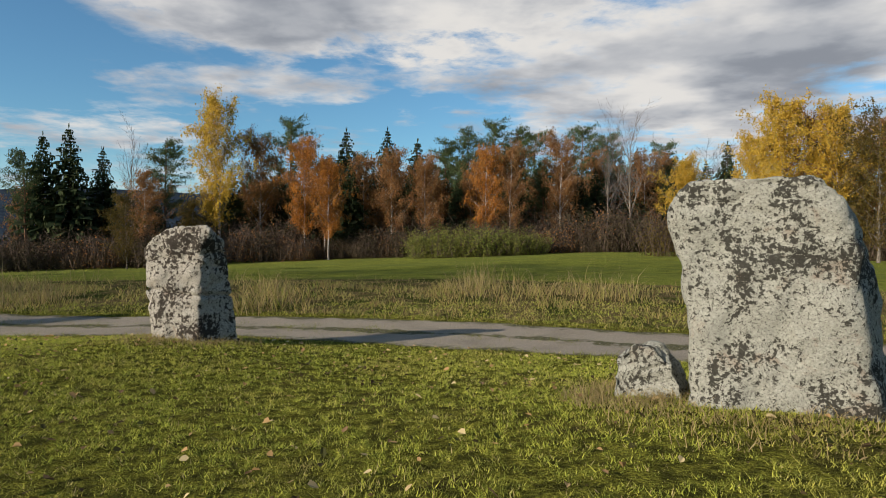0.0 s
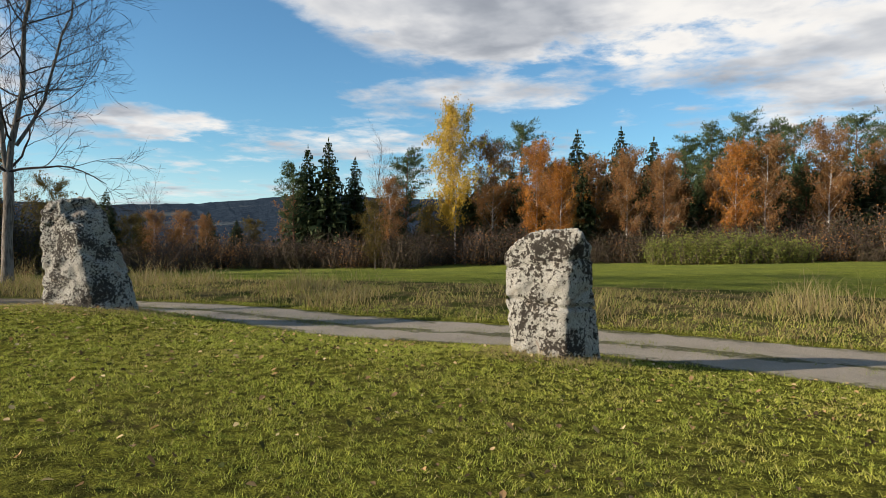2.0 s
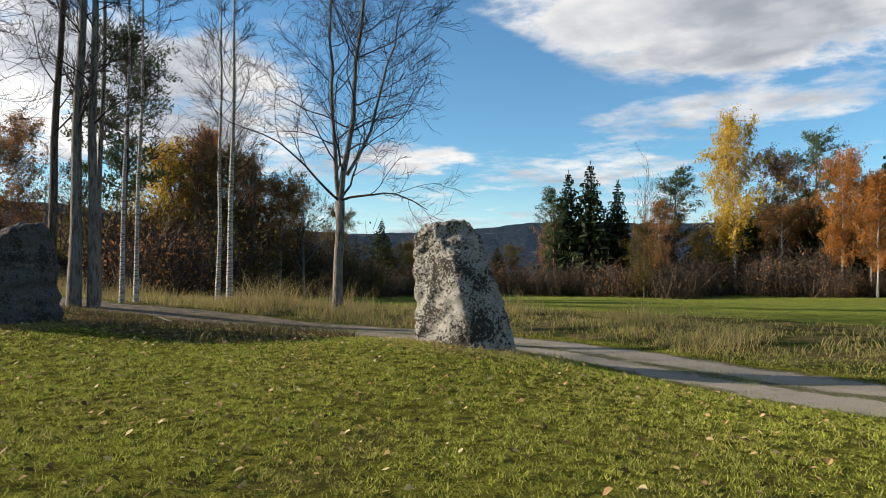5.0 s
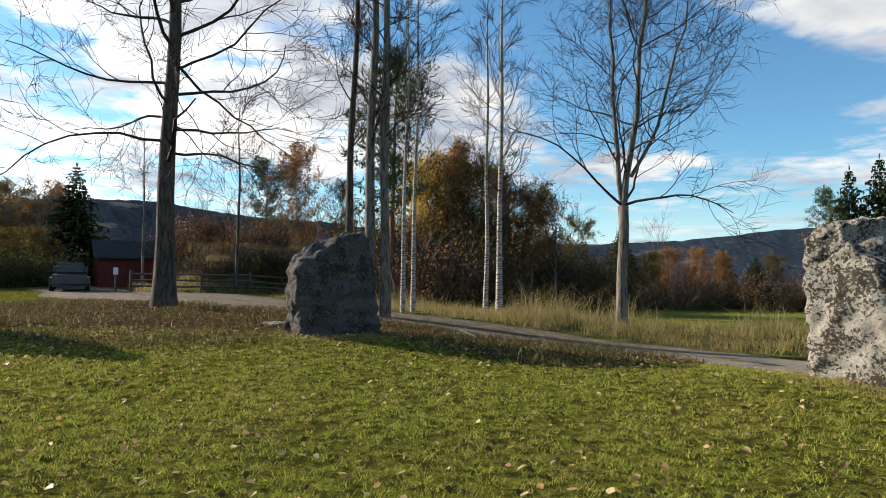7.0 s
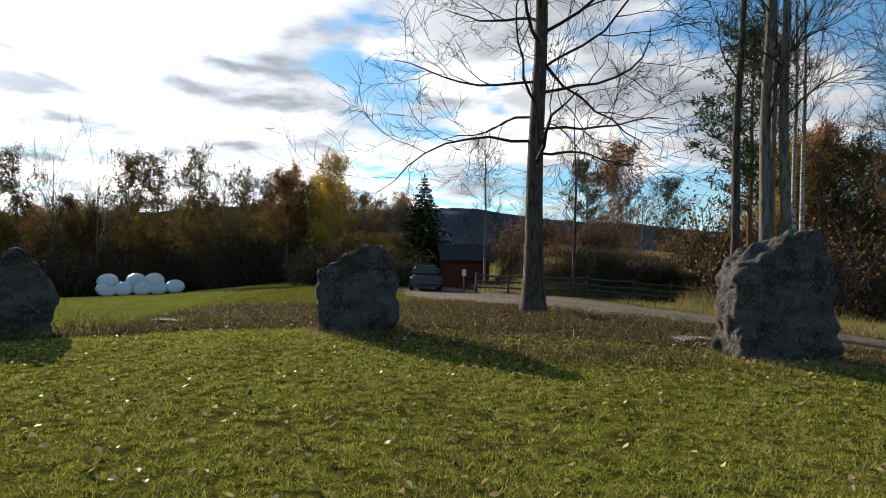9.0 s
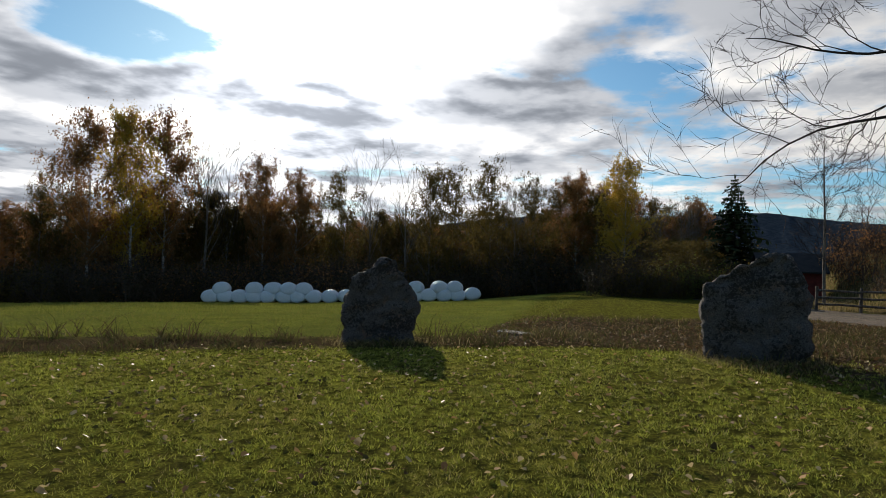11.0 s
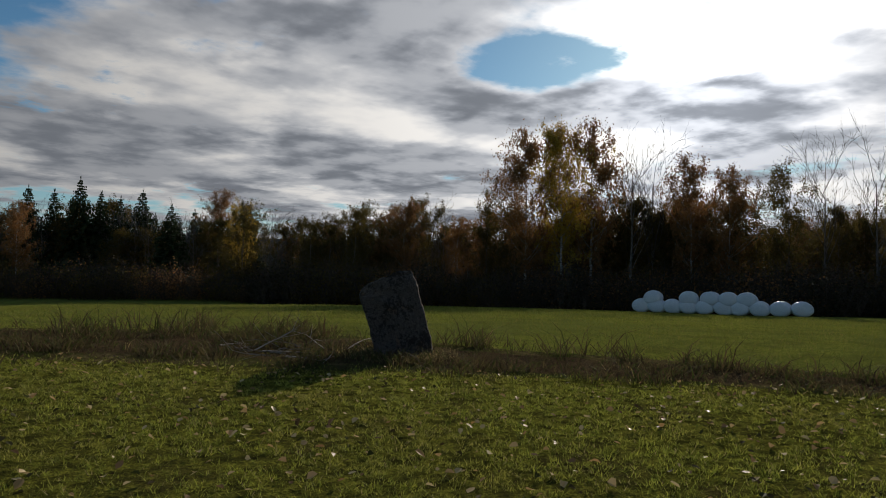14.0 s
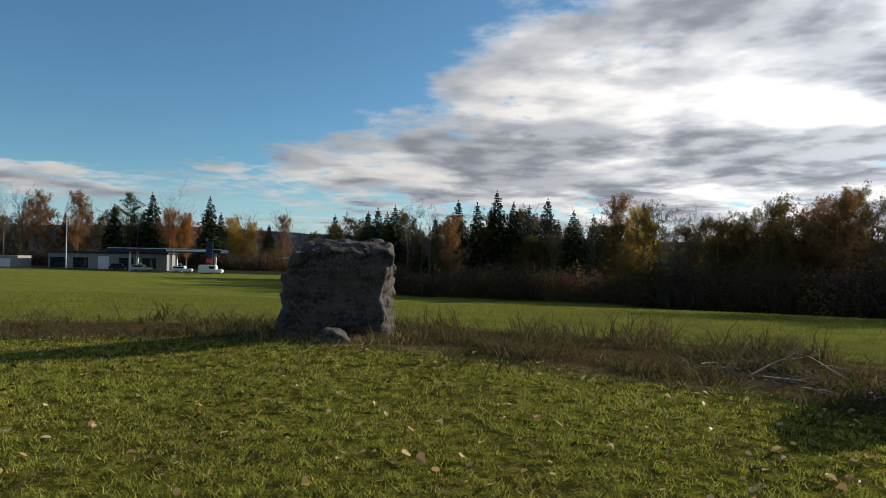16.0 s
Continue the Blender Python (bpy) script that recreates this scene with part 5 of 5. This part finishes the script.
keep = (np.abs(yaw) > 98) & (off > -0.6) & (off < 4.5) & (gen.random(x.shape) < smooth(-0.6, 0.3, off) * smooth(4.2, 1.8, off + 2.2 * (rough(x, y, 1.6, 21) - 0.5)) * (0.22 + 0.78 * smooth(0.36, 0.60, 0.5 * rough(x, y, 0.45, 22) + 0.5 * rough(x, y, 1.3, 23)))) & (lane_gap(x, y) > 1.6)
x, y, off = x[keep], y[keep], off[keep]
lush = smooth(0.46, 0.70, 0.55 * rough(x, y, 0.7, 11) + 0.45 * rough(x, y, 0.25, 14))
tall = gen.uniform(0.02, 0.11, x.shape) * (0.5 + 1.6 * lush) + 0.42 * lush * smooth(1.4, 2.6, off) * gen.random(x.shape) ** 2
half = gen.random(x.shape) < 0.05
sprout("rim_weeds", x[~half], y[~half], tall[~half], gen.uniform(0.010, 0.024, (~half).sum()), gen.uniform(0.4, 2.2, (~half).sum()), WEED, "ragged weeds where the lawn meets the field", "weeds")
sprout("rim_straw", x[half], y[half], tall[half], gen.uniform(0.005, 0.010, half.sum()), gen.uniform(0.4, 2.6, half.sum()), STRAW, "brown dead stalks where the lawn meets the field", "grass")


def drop_leaves(name, x, y, size, mat, label):
    n = len(x)
    z = level(x, y) + 0.024 + gen.uniform(0, 0.022, n)
    a = gen.uniform(0, 2 * np.pi, n)
    tilt = gen.normal(0, 0.35, (n, 2))
    u = np.stack([np.cos(a), np.sin(a), tilt[:, 0]], 1) * size[:, None]
    v = np.stack([-np.sin(a), np.cos(a), tilt[:, 1]], 1) * (size * 0.42)[:, None]
    c = np.stack([x, y, z], 1)
    curl = np.zeros((n, 3))
    curl[:, 2] = size * gen.uniform(0.0, 0.35, n)
    ring = [c - u * 0.55, c - u * 0.2 + v + curl, c + u * 0.25 + v * 0.8 + curl, c + u * 0.6, c + u * 0.25 - v * 0.8 + curl, c - u * 0.2 - v + curl]
    verts = np.stack(ring, 1).reshape(-1, 3)
    k = (np.arange(n) * 6)[:, None]
    faces = np.concatenate([k + [0, 3, 2, 1], k + [0, 5, 4, 3]], 0)
    me = bpy.data.meshes.new(name)
    me.from_pydata(verts.tolist(), [], faces.tolist())
    me.materials.append(mat)
    return tagged(new(name, me), label, "fallen leaves", kind="stuff")


x, y = scatter(20000, -26, 8, -16, 14)
keep = lawn_share(x, y) & (gen.random(x.shape) < 0.30 + 0.45 * smooth(-6, -14, x))
drop_leaves("fallen_leaves", x[keep], y[keep], gen.uniform(0.024, 0.065, keep.sum()), FALLEN, "pale yellow and brown leaves strewn on the lawn")
x, y = scatter(22000, -24, 7, -14, 12)
keep = lawn_share(x, y) & (trail_gap(x, y) < 8) & (gen.random(x.shape) < 0.15 + 0.6 * smooth(0.5, 0.75, rough(x, y, 0.8, 25)))
drop_leaves("lawn_scraps", x[keep], y[keep], gen.uniform(0.015, 0.055, keep.sum()), SCRAP, "dark withered leaves and clover low in the lawn")
x, y = scatter(34000, -36, -13, -4, 14)
keep = (zones(x, y)[1] > 0.35) & (lane_gap(x, y) > 0.9)
drop_leaves("leaf_litter", x[keep], y[keep], gen.uniform(0.03, 0.07, keep.sum()), LITTER, "dense brown leaf litter under the trees")

# low weeds among the litter
x, y = scatter(120000, -36, -13, -4, 14)
keep = (zones(x, y)[1] > 0.3) & (lane_gap(x, y) > 1.3) & (gen.random(x.shape) < 0.12 + 0.88 * smooth(0.42, 0.7, rough(x, y, 0.8, 12)))
x, y = x[keep], y[keep]
half = gen.random(x.shape) < 0.12
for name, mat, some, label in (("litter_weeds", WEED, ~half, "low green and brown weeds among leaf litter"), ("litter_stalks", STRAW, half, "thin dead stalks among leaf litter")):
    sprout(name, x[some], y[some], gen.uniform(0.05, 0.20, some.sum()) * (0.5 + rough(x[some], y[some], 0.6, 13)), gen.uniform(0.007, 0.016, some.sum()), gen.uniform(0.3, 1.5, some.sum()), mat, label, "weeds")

# ---- distance ----
HILL_YAW = (0, 20, 27, 33, 40, 47, 60, 70, 85, 95, 105, 115, 140, 180, 200, 270, 330, 360)
HILL_UP = (2.6, 3.4, 3.6, 3.3, 2.3, 1.9, 2.6, 3.6, 4.6, 4.7, 4.3, 3.0, 1.8, 1.6, 2.2, 1.5, 2.2, 2.6)


def hazed_hill_material():
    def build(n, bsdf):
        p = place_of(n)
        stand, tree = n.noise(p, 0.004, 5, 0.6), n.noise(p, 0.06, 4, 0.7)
        # blue-grey of the distant air is put into the forest's base colour
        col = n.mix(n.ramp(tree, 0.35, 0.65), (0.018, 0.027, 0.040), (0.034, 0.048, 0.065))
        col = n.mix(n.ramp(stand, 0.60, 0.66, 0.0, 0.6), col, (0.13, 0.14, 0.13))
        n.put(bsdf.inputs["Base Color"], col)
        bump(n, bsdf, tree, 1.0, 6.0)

    return material("hazed_forest_hill", build, 1.0, 0.0, 0.0)


def make_hills():
    verts, faces, rows, count = [], [], 14, 720
    for i in range(rows):
        t = i / (rows - 1)
        r = 1500 + 1700 * t
        for j in range(count):
            yaw = 360 * j / count
            top = r * math.tan(radians(float(np.interp(yaw, HILL_YAW, HILL_UP)))) + 1.5
            a = radians(yaw)
            x, y = MIDDLE[0] - r * math.sin(a), MIDDLE[1] + r * math.cos(a)
            h = -25 + (top + 25) * float(smooth(-0.15, 0.85, t)) * (1 + 0.10 * noise.noise(Vector((x * 0.002, y * 0.002, 0))))
            h += 7 * t * noise.noise(Vector((x * 0.02, y * 0.02, 4))) + 5 * t * random.random()
            verts.append((x, y, h))
    for i in range(rows - 1):
        for j in range(count):
            k = (j + 1) % count
            faces.append((i * count + j, i * count + k, (i + 1) * count + k, (i + 1) * count + j))
    me = bpy.data.meshes.new("backdrop_hills")
    me.from_pydata(verts, [], faces)
    me.materials.append(hazed_hill_material())
    tagged(new("backdrop_hills", me), "far dark wooded hills round the valley, with blue haze in their colour", "hills", kind="structure")


def make_lake():
    def build(n, bsdf):
        n.put(bsdf.inputs["Base Color"], (0.03, 0.05, 0.07, 1))
        bump(n, bsdf, n.noise(place_of(n), 0.5, 4), 0.08, 0.3)

    water = material("lake_water", build, 0.08)
    shape = Shape()
    yaws = [16 + 2 * k for k in range(32)]
    for yaw in yaws:
        for r in (360, 2000):
            shape.verts.append(Vector((MIDDLE[0] - r * math.sin(radians(yaw)), MIDDLE[1] + r * math.cos(radians(yaw)), -17.0)))
    shape.faces = [(2 * k, 2 * k + 2, 2 * k + 3, 2 * k + 1) for k in range(len(yaws) - 1)]
    tagged(new("water", shape.mesh("water", water)), "calm lake water far down the valley", "lake", kind="structure")


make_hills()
make_lake()

# ---- silage bales ----


def bale_material():
    def build(n, bsdf):
        p = n.add("ShaderNodeTexCoord").outputs["Object"]
        folds = n.noise(n.vec("MULTIPLY", p, (14, 2, 14)), 1.4, 5, 0.6)
        col = n.mix(n.ramp(folds, 0.35, 0.65), (0.66, 0.69, 0.72), (0.84, 0.85, 0.86))
        n.put(bsdf.inputs["Base Color"], col)
        bump(n, bsdf, folds, 0.5, 0.03)

    return material("white_wrap_film", build, 0.38)


def bale_mesh(seed):
    """A wrapped round bale, its flat ends domed and its sides slack."""
    ring = 28
    shape = Shape()
    outline = [(-0.64, 0.0), (-0.635, 0.30), (-0.60, 0.50), (-0.52, 0.60), (-0.36, 0.645), (0.0, 0.66), (0.36, 0.645), (0.52, 0.60), (0.60, 0.50), (0.635, 0.30), (0.64, 0.0)]
    for y, r in outline:
        for j in range(ring):
            a = 2 * math.pi * j / ring
            w = 1 + 0.03 * noise.noise(Vector((math.cos(a) * 2, y * 3, math.sin(a) * 2 + seed * 5)))
            z = math.sin(a) * r * w
            shape.verts.append(Vector((math.cos(a) * r * w * 1.16, y * (1 + 0.02 * noise.noise(Vector((a, seed, 0)))), z * (0.82 if z < 0 else 0.97))))
    for i in range(len(outline) - 1):
        for j in range(ring):
            k = (j + 1) % ring
            shape.faces.append((i * ring + j, i * ring + k, (i + 1) * ring + k, (i + 1) * ring + j))
    return shape.mesh("wrap", FILM, True)


FILM = bale_material()
BALES = [bale_mesh(s) for s in range(3)]


def bale(along, upper=False, back=0.0):
    """A bale on the row that runs along the field's edge."""
    x, y = -56.5 - 0.42 * along - 0.91 * back, -38.0 + 0.91 * along - 0.42 * back
    z = float(level(x, y)[0]) + 0.50 + (0.68 if upper else 0.0)
    ob = new("silage_bale", BALES[int(planter.random() * 3)])
    ob.matrix_world = pose(x, y, z, planter.uniform(-4, 4), planter.uniform(-9, 9), -65 + planter.uniform(-12, 12))
    tagged(ob, "white film-wrapped round bale, stacked on others" if upper else "white film-wrapped round bale on the field", "silage bale", "row of wrapped bales")


for s in (-1.0, 0.25, 1.5, 2.8, 4.1, 5.4, 6.7, 8.0, 9.4, 10.8, 16.8, 18.1, 19.4, 20.7, 22.0):
    bale(s + planter.uniform(-0.06, 0.06))
for s in (0.0, 2.8, 4.45, 5.75, 7.1, 16.9, 19.0, 20.4):
    bale(s, True)

# ---- fence, cabin, slabs ----
WOOD_GREY = bark_material("weathered_timber", (0.13, 0.11, 0.09), (0.05, 0.042, 0.035))
PAINT_RED = grainy("red_boards", (0.20, 0.035, 0.025), (0.12, 0.025, 0.02), 4, 0.8)
ROOFING = grainy("dark_roofing", (0.022, 0.022, 0.023), (0.04, 0.038, 0.037), 3, 0.8)
WHITE_PAINT = grainy("white_paint", (0.74, 0.75, 0.76), (0.64, 0.65, 0.66), 2, 0.5, 0.05)
DARK_PAINT = grainy("dark_blue_paint", (0.012, 0.018, 0.05), (0.02, 0.028, 0.07), 2, 0.45, 0.05)
RED_PAINT = grainy("red_paint", (0.55, 0.03, 0.03), (0.45, 0.025, 0.025), 2, 0.45, 0.05)
GREY_WALL = grainy("grey_wall", (0.22, 0.22, 0.215), (0.30, 0.295, 0.28), 2, 0.85)
RUBBER = grainy("rubber", (0.02, 0.02, 0.02), (0.035, 0.035, 0.035), 6, 0.8)
SILVER = grainy("silver_paint", (0.50, 0.51, 0.53), (0.42, 0.43, 0.45), 2, 0.3, 0.03, metal=0.5)
# silver car's paint, darkened: the shade of the shrubs is in the colour
CAR_SHADED = grainy("shaded_car_paint", (0.060, 0.064, 0.070), (0.085, 0.088, 0.092), 2, 0.35, 0.03)
GLASS_DARK = grainy("window_glass", (0.015, 0.018, 0.02), (0.03, 0.035, 0.04), 1, 0.06, 0.0)


def fence(points):
    ob = thing("fence", pose(points[0][0], points[0][1], 0), "weathered post-and-rail timber fence below the bank", "fence")
    base = Vector((points[0][0], points[0][1], 0))
    sites = []
    for a, b in zip(points, points[1:]):
        count = max(1, round(math.dist(a, b) / 2.1))
        sites += [(a[0] + (b[0] - a[0]) * k / count, a[1] + (b[1] - a[1]) * k / count) for k in range(count)]
    sites.append(points[-1])
    feet = [Vector((x, y, float(level(x, y)[0]))) - base for x, y in sites]
    for p in feet:
        post = Shape()
        post.tube([p + Vector((0, 0, -0.2)), p + Vector((0.01, 0, 0.6)), p + Vector((0.02, 0.01, 1.12))], [0.075, 0.07, 0.06], 8)
        part("post", post.mesh("post", WOOD_GREY), ob)
    for p, q in zip(feet, feet[1:]):
        for h in (0.32, 0.62, 0.95):
            rail = Shape()
            sag = Vector((0, 0, planter.uniform(-0.04, 0.03)))
            out = Vector((0.09, 0.02, 0))
            rail.tube([p + out + Vector((0, 0, h)), (p + q) / 2 + out + Vector((0, 0, h)) + sag, q + out + Vector((0, 0, h + planter.uniform(-0.05, 0.05)))], [0.055, 0.05, 0.05], 6)
            part("rail", rail.mesh("rail", WOOD_GREY), ob)


fence(((-44.6, 5.6), (-44.4, 9), (-44.0, 14), (-43.6, 24)))


def cabin(x, y, turn, long, deep, tall, walls, label):
    ob = thing("cabin", pose(x, y, float(level(x, y)[0]), 0, 0, turn), label, "cabin")
    body = Shape()
    body.box((-long / 2, -deep / 2, -0.3), (long / 2, deep / 2, tall))
    k = len(body.verts)
    body.verts += [Vector((-long / 2, -deep / 2, tall)), Vector((-long / 2, deep / 2, tall)), Vector((-long / 2, 0, tall + deep * 0.32)), Vector((long / 2, -deep / 2, tall)), Vector((long / 2, deep / 2, tall)), Vector((long / 2, 0, tall + deep * 0.32))]
    body.faces += [(k, k + 2, k + 1), (k + 3, k + 4, k + 5)]
    part("wall", body.mesh("wall", walls), ob)
    for side in (-1, 1):
        slab = Shape()
        over, thick = 0.3, 0.09
        lo, hi = Vector((0, side * (deep / 2 + over), tall - over * 0.64)), Vector((0, 0, tall + deep * 0.32))
        for dz in (0.02, 0.02 + thick):
            for p in (lo, hi):
                for ex in (-1, 1):
                    slab.verts.append(Vector((ex * (long / 2 + over), p.y, p.z + dz)))
        slab.faces = [(0, 1, 3, 2), (4, 6, 7, 5), (0, 4, 5, 1), (2, 3, 7, 6), (0, 2, 6, 4), (1, 5, 7, 3)]
        part("roof", slab.mesh("roof", ROOFING), ob, "dark roof slope")
    for sx in (-0.25, 0.25):
        win = Shape()
        win.box((sx * long - 0.4, -deep / 2 - 0.05, tall * 0.4), (sx * long + 0.4, -deep / 2 + 0.02, tall * 0.8))
        pane = part("window", softened(win, "window", WHITE_PAINT, 0.015, 1), ob, "white window frame")
        glass = Shape()
        glass.box((sx * long - 0.33, -deep / 2 - 0.056, tall * 0.4 + 0.07), (sx * long + 0.33, -deep / 2 - 0.04, tall * 0.8 - 0.07))
        part("pane", glass.mesh("pane", GLASS_DARK), pane)
    return ob


cabin(-56.2, 5.8, 275, 3.2, 3.0, 2.0, PAINT_RED, "small red wooden cabin half hidden by shrubs")


def car(x, y, turn, paint, label, van=False):
    long, wide = (4.9, 1.95) if van else (4.4, 1.8)
    ob = thing("van" if van else "car", pose(x, y, float(level(x, y)[0]), 0, 0, turn), label, "van" if van else "car", "parked vehicles")
    body = Shape()
    body.box((-long / 2, -wide / 2, 0.28), (long / 2, wide / 2, 1.0 if van else 0.85))
    part("body", softened(body, "body", paint, 0.14, 3), ob)
    roof = Shape()
    if van:
        roof.box((-long / 2 + 0.05, -wide / 2 + 0.05, 0.9), (long / 2 - 1.2, wide / 2 - 0.05, 1.95))
    else:
        roof.box((-long / 2 + 0.35, -wide / 2 + 0.12, 0.78), (long / 2 - 1.35, wide / 2 - 0.12, 1.45))
    part("cabin", softened(roof, "cabin", paint, 0.2, 3), ob)
    for sy in (-1, 1):
        glass = Shape()
        y0 = sy * (wide / 2 - (0.045 if van else 0.115))
        glass.box((-0.2 if van else -long / 2 + 0.7, min(y0, y0 + sy * 0.012), 1.15 if van else 0.95), (long / 2 - 1.45 if van else long / 2 - 1.6, max(y0, y0 + sy * 0.012), 1.7 if van else 1.3))
        part("side_window", glass.mesh("side_window", GLASS_DARK), ob)
    for sx in (-1, 1):
        for sy in (-1, 1):
            tyre = Shape()
            c = Vector((sx * long * 0.31, sy * (wide / 2 - 0.12), 0.32))
            tyre.tube([c + Vector((0, -0.1, 0)), c + Vector((0, 0.1, 0))], [0.32, 0.32], 18)
            wheel = part("wheel", tyre.mesh("wheel", RUBBER), ob)
            rim = Shape()
            rim.tube([c + Vector((0, sy * 0.06, 0)), c + Vector((0, sy * 0.115, 0))], [0.2, 0.18], 14)
            part("rim", rim.mesh("rim", SILVER), wheel)
    return ob


car(-47.2, 2.9, 0, CAR_SHADED, "silver car parked by the red cabin, paint darkened for shade", False)


def slab(x, y, turn, long, deep, label):
    body = Shape()
    body.box((-long / 2, -deep / 2, -0.06), (long / 2, deep / 2, 0.015))
    me = softened(body, "flat_stone", ROCK_MIXED, 0.02, 2)
    ob = new("flat_stone", me)
    ob.matrix_world = pose(x, y, float(level(x, y)[0]) + 0.05, 3, 2, turn)
    tagged(ob, label, "flat stone")


slab(-24.4, -3.1, 75, 0.7, 0.35, "low flat stone slab in the weeds")
slab(-20.9, 6.9, 100, 0.75, 0.45, "pale flat stone slab behind a standing stone")


def notice(x, y, turn):
    ob = thing("notice_board", pose(x, y, float(level(x, y)[0]), 0, 0, turn), "small white notice on a grey timber post", "sign")
    post, board = Shape(), Shape()
    post.tube([Vector((0, 0, -0.2)), Vector((0, 0, 1.25))], [0.05, 0.045], 8)
    board.box((-0.11, -0.07, 0.9), (0.11, -0.045, 1.25))
    part("post", post.mesh("post", WOOD_GREY), ob)
    part("board", softened(board, "board", WHITE_PAINT, 0.008, 1), ob, "white board")


notice(-44.2, 4.9, 80)


def stick(x, y, turn, long):
    rng = random.Random(int(x * 100) + int(long * 77))
    shape = Shape()
    p0 = Vector((0, 0, 0.02))
    branch_out(shape, shape, rng, p0, Vector((1, 0, rng.uniform(0.02, 0.22))), long, 0.016, 1, 0.05, 2, 0.6, 0.006)
    ob = new("dead_branch", shape.mesh("dead_branch", DEAD_WOOD))
    ob.matrix_world = pose(x, y, float(level(x, y)[0]), 0, 0, turn)
    tagged(ob, "pale dead branch lying among the weeds", "dead branch", "fallen branches")


for k in range(16):
    stick(-15.9 + planter.uniform(-1.4, 1.2), -11.9 + planter.uniform(-0.9, 0.6), planter.uniform(0, 360), planter.uniform(0.35, 0.9))
for k in range(6):
    stick(-19 + planter.uniform(-2.5, 2.5), 9.8 + planter.uniform(-0.5, 1.0), planter.uniform(0, 360), planter.uniform(0.4, 0.9))

# ---- filling station and houses beyond the field ----
STATION = pose(52, -146.5, float(level(52, -146.5)[0]), 0, 0, 188)


def station_place(u, w):
    p = STATION @ Vector((u, w, 0))
    return p.x, p.y


def station():
    ob = thing("filling_station", STATION, "filling station with long dark canopy and low shop", "filling station")

    def add(name, lo, hi, mat, label="", parent=ob, soft=0.04):
        s = Shape()
        s.box(lo, hi)
        return part(name, softened(s, name, mat, soft, 1), parent, label)

    canopy = add("canopy", (-11, -4, 4.3), (12.5, 4, 5.05), DARK_PAINT, "dark blue canopy")
    add("trim", (-11.03, -4.06, 5.05), (12.53, -3.9, 5.17), WHITE_PAINT, "white canopy edge", canopy, 0.01)
    add("fascia", (1.0, -4.05, 4.55), (9.5, -4.005, 4.95), WHITE_PAINT, "pale lettering band", canopy, 0.01)
    for u in (-7, 1.5, 10):
        for w in (-2.2, 2.2):
            add("pillar", (u - 0.22, w - 0.22, -0.3), (u + 0.22, w + 0.22, 4.35), WHITE_PAINT)
    for u in (-5, 3.5):
        pump = add("pump", (u - 0.45, -2.5, 0.0), (u + 0.45, -1.9, 1.9), WHITE_PAINT)
        add("display", (u - 0.3, -2.53, 1.15), (u + 0.3, -2.49, 1.65), GLASS_DARK, "dark display", pump, 0.004)
    shop = add("shop", (-28, 7, -0.3), (-2, 15, 3.9), GREY_WALL, "low grey shop building")
    add("roof", (-28.4, 6.6, 3.9), (-1.6, 15.4, 4.3), ROOFING, "flat dark roof", shop)
    for u in (-26, -21, -11, -6):
        add("shop_window", (u - 1.6, 6.93, 0.5), (u + 1.6, 7.02, 2.9), GLASS_DARK, "dark shop window", shop, 0.01)
    add("door", (-17.2, 6.92, 0.0), (-14.8, 7.02, 3.2), WHITE_PAINT, "pale roller door", shop, 0.01)
    totem = add("sign_tower", (9.9, -6.3, -0.2), (11.3, -5.9, 6.8), DARK_PAINT, "tall dark sign tower")
    add("sign_panel", (10.0, -6.34, 2.2), (11.2, -6.29, 3.1), RED_PAINT, "red panel", totem, 0.01)
    wash = add("wash_hall", (-41, 4, -0.2), (-33, 10, 3.1), GREY_WALL, "low pale hall")
    add("hall_door", (-39.5, 3.93, 0.0), (-34.5, 4.02, 2.4), WHITE_PAINT, "white hall door", wash, 0.01)
    pole = Shape()
    pole.tube([Vector((-22, 2, -0.3)), Vector((-22, 2, 6)), Vector((-22, 2, 12.5))], [0.13, 0.1, 0.05], 8)
    part("flagpole", pole.mesh("flagpole", WHITE_PAINT), ob)


station()
for u, w, turn, paint, label, van in ((-4.2, -3.6, 190, SILVER, "silver car at the fuel pumps", False), (4.2, -3.4, 185, WHITE_PAINT, "white car at the fuel pumps", False), (11.5, -8.5, 186, WHITE_PAINT, "white van parked by the sign tower", True), (-11, 3, 200, DARK_PAINT, "dark car before the shop", False)):
    x, y = station_place(u, w)
    car(x, y, turn, paint, label, van)
cabin(58, -265, 20, 11, 8, 4.5, WHITE_PAINT, "white wooden house far beyond the field")
cabin(88, -250, 10, 12, 8, 5, GREY_WALL, "grey wooden house far beyond the field")
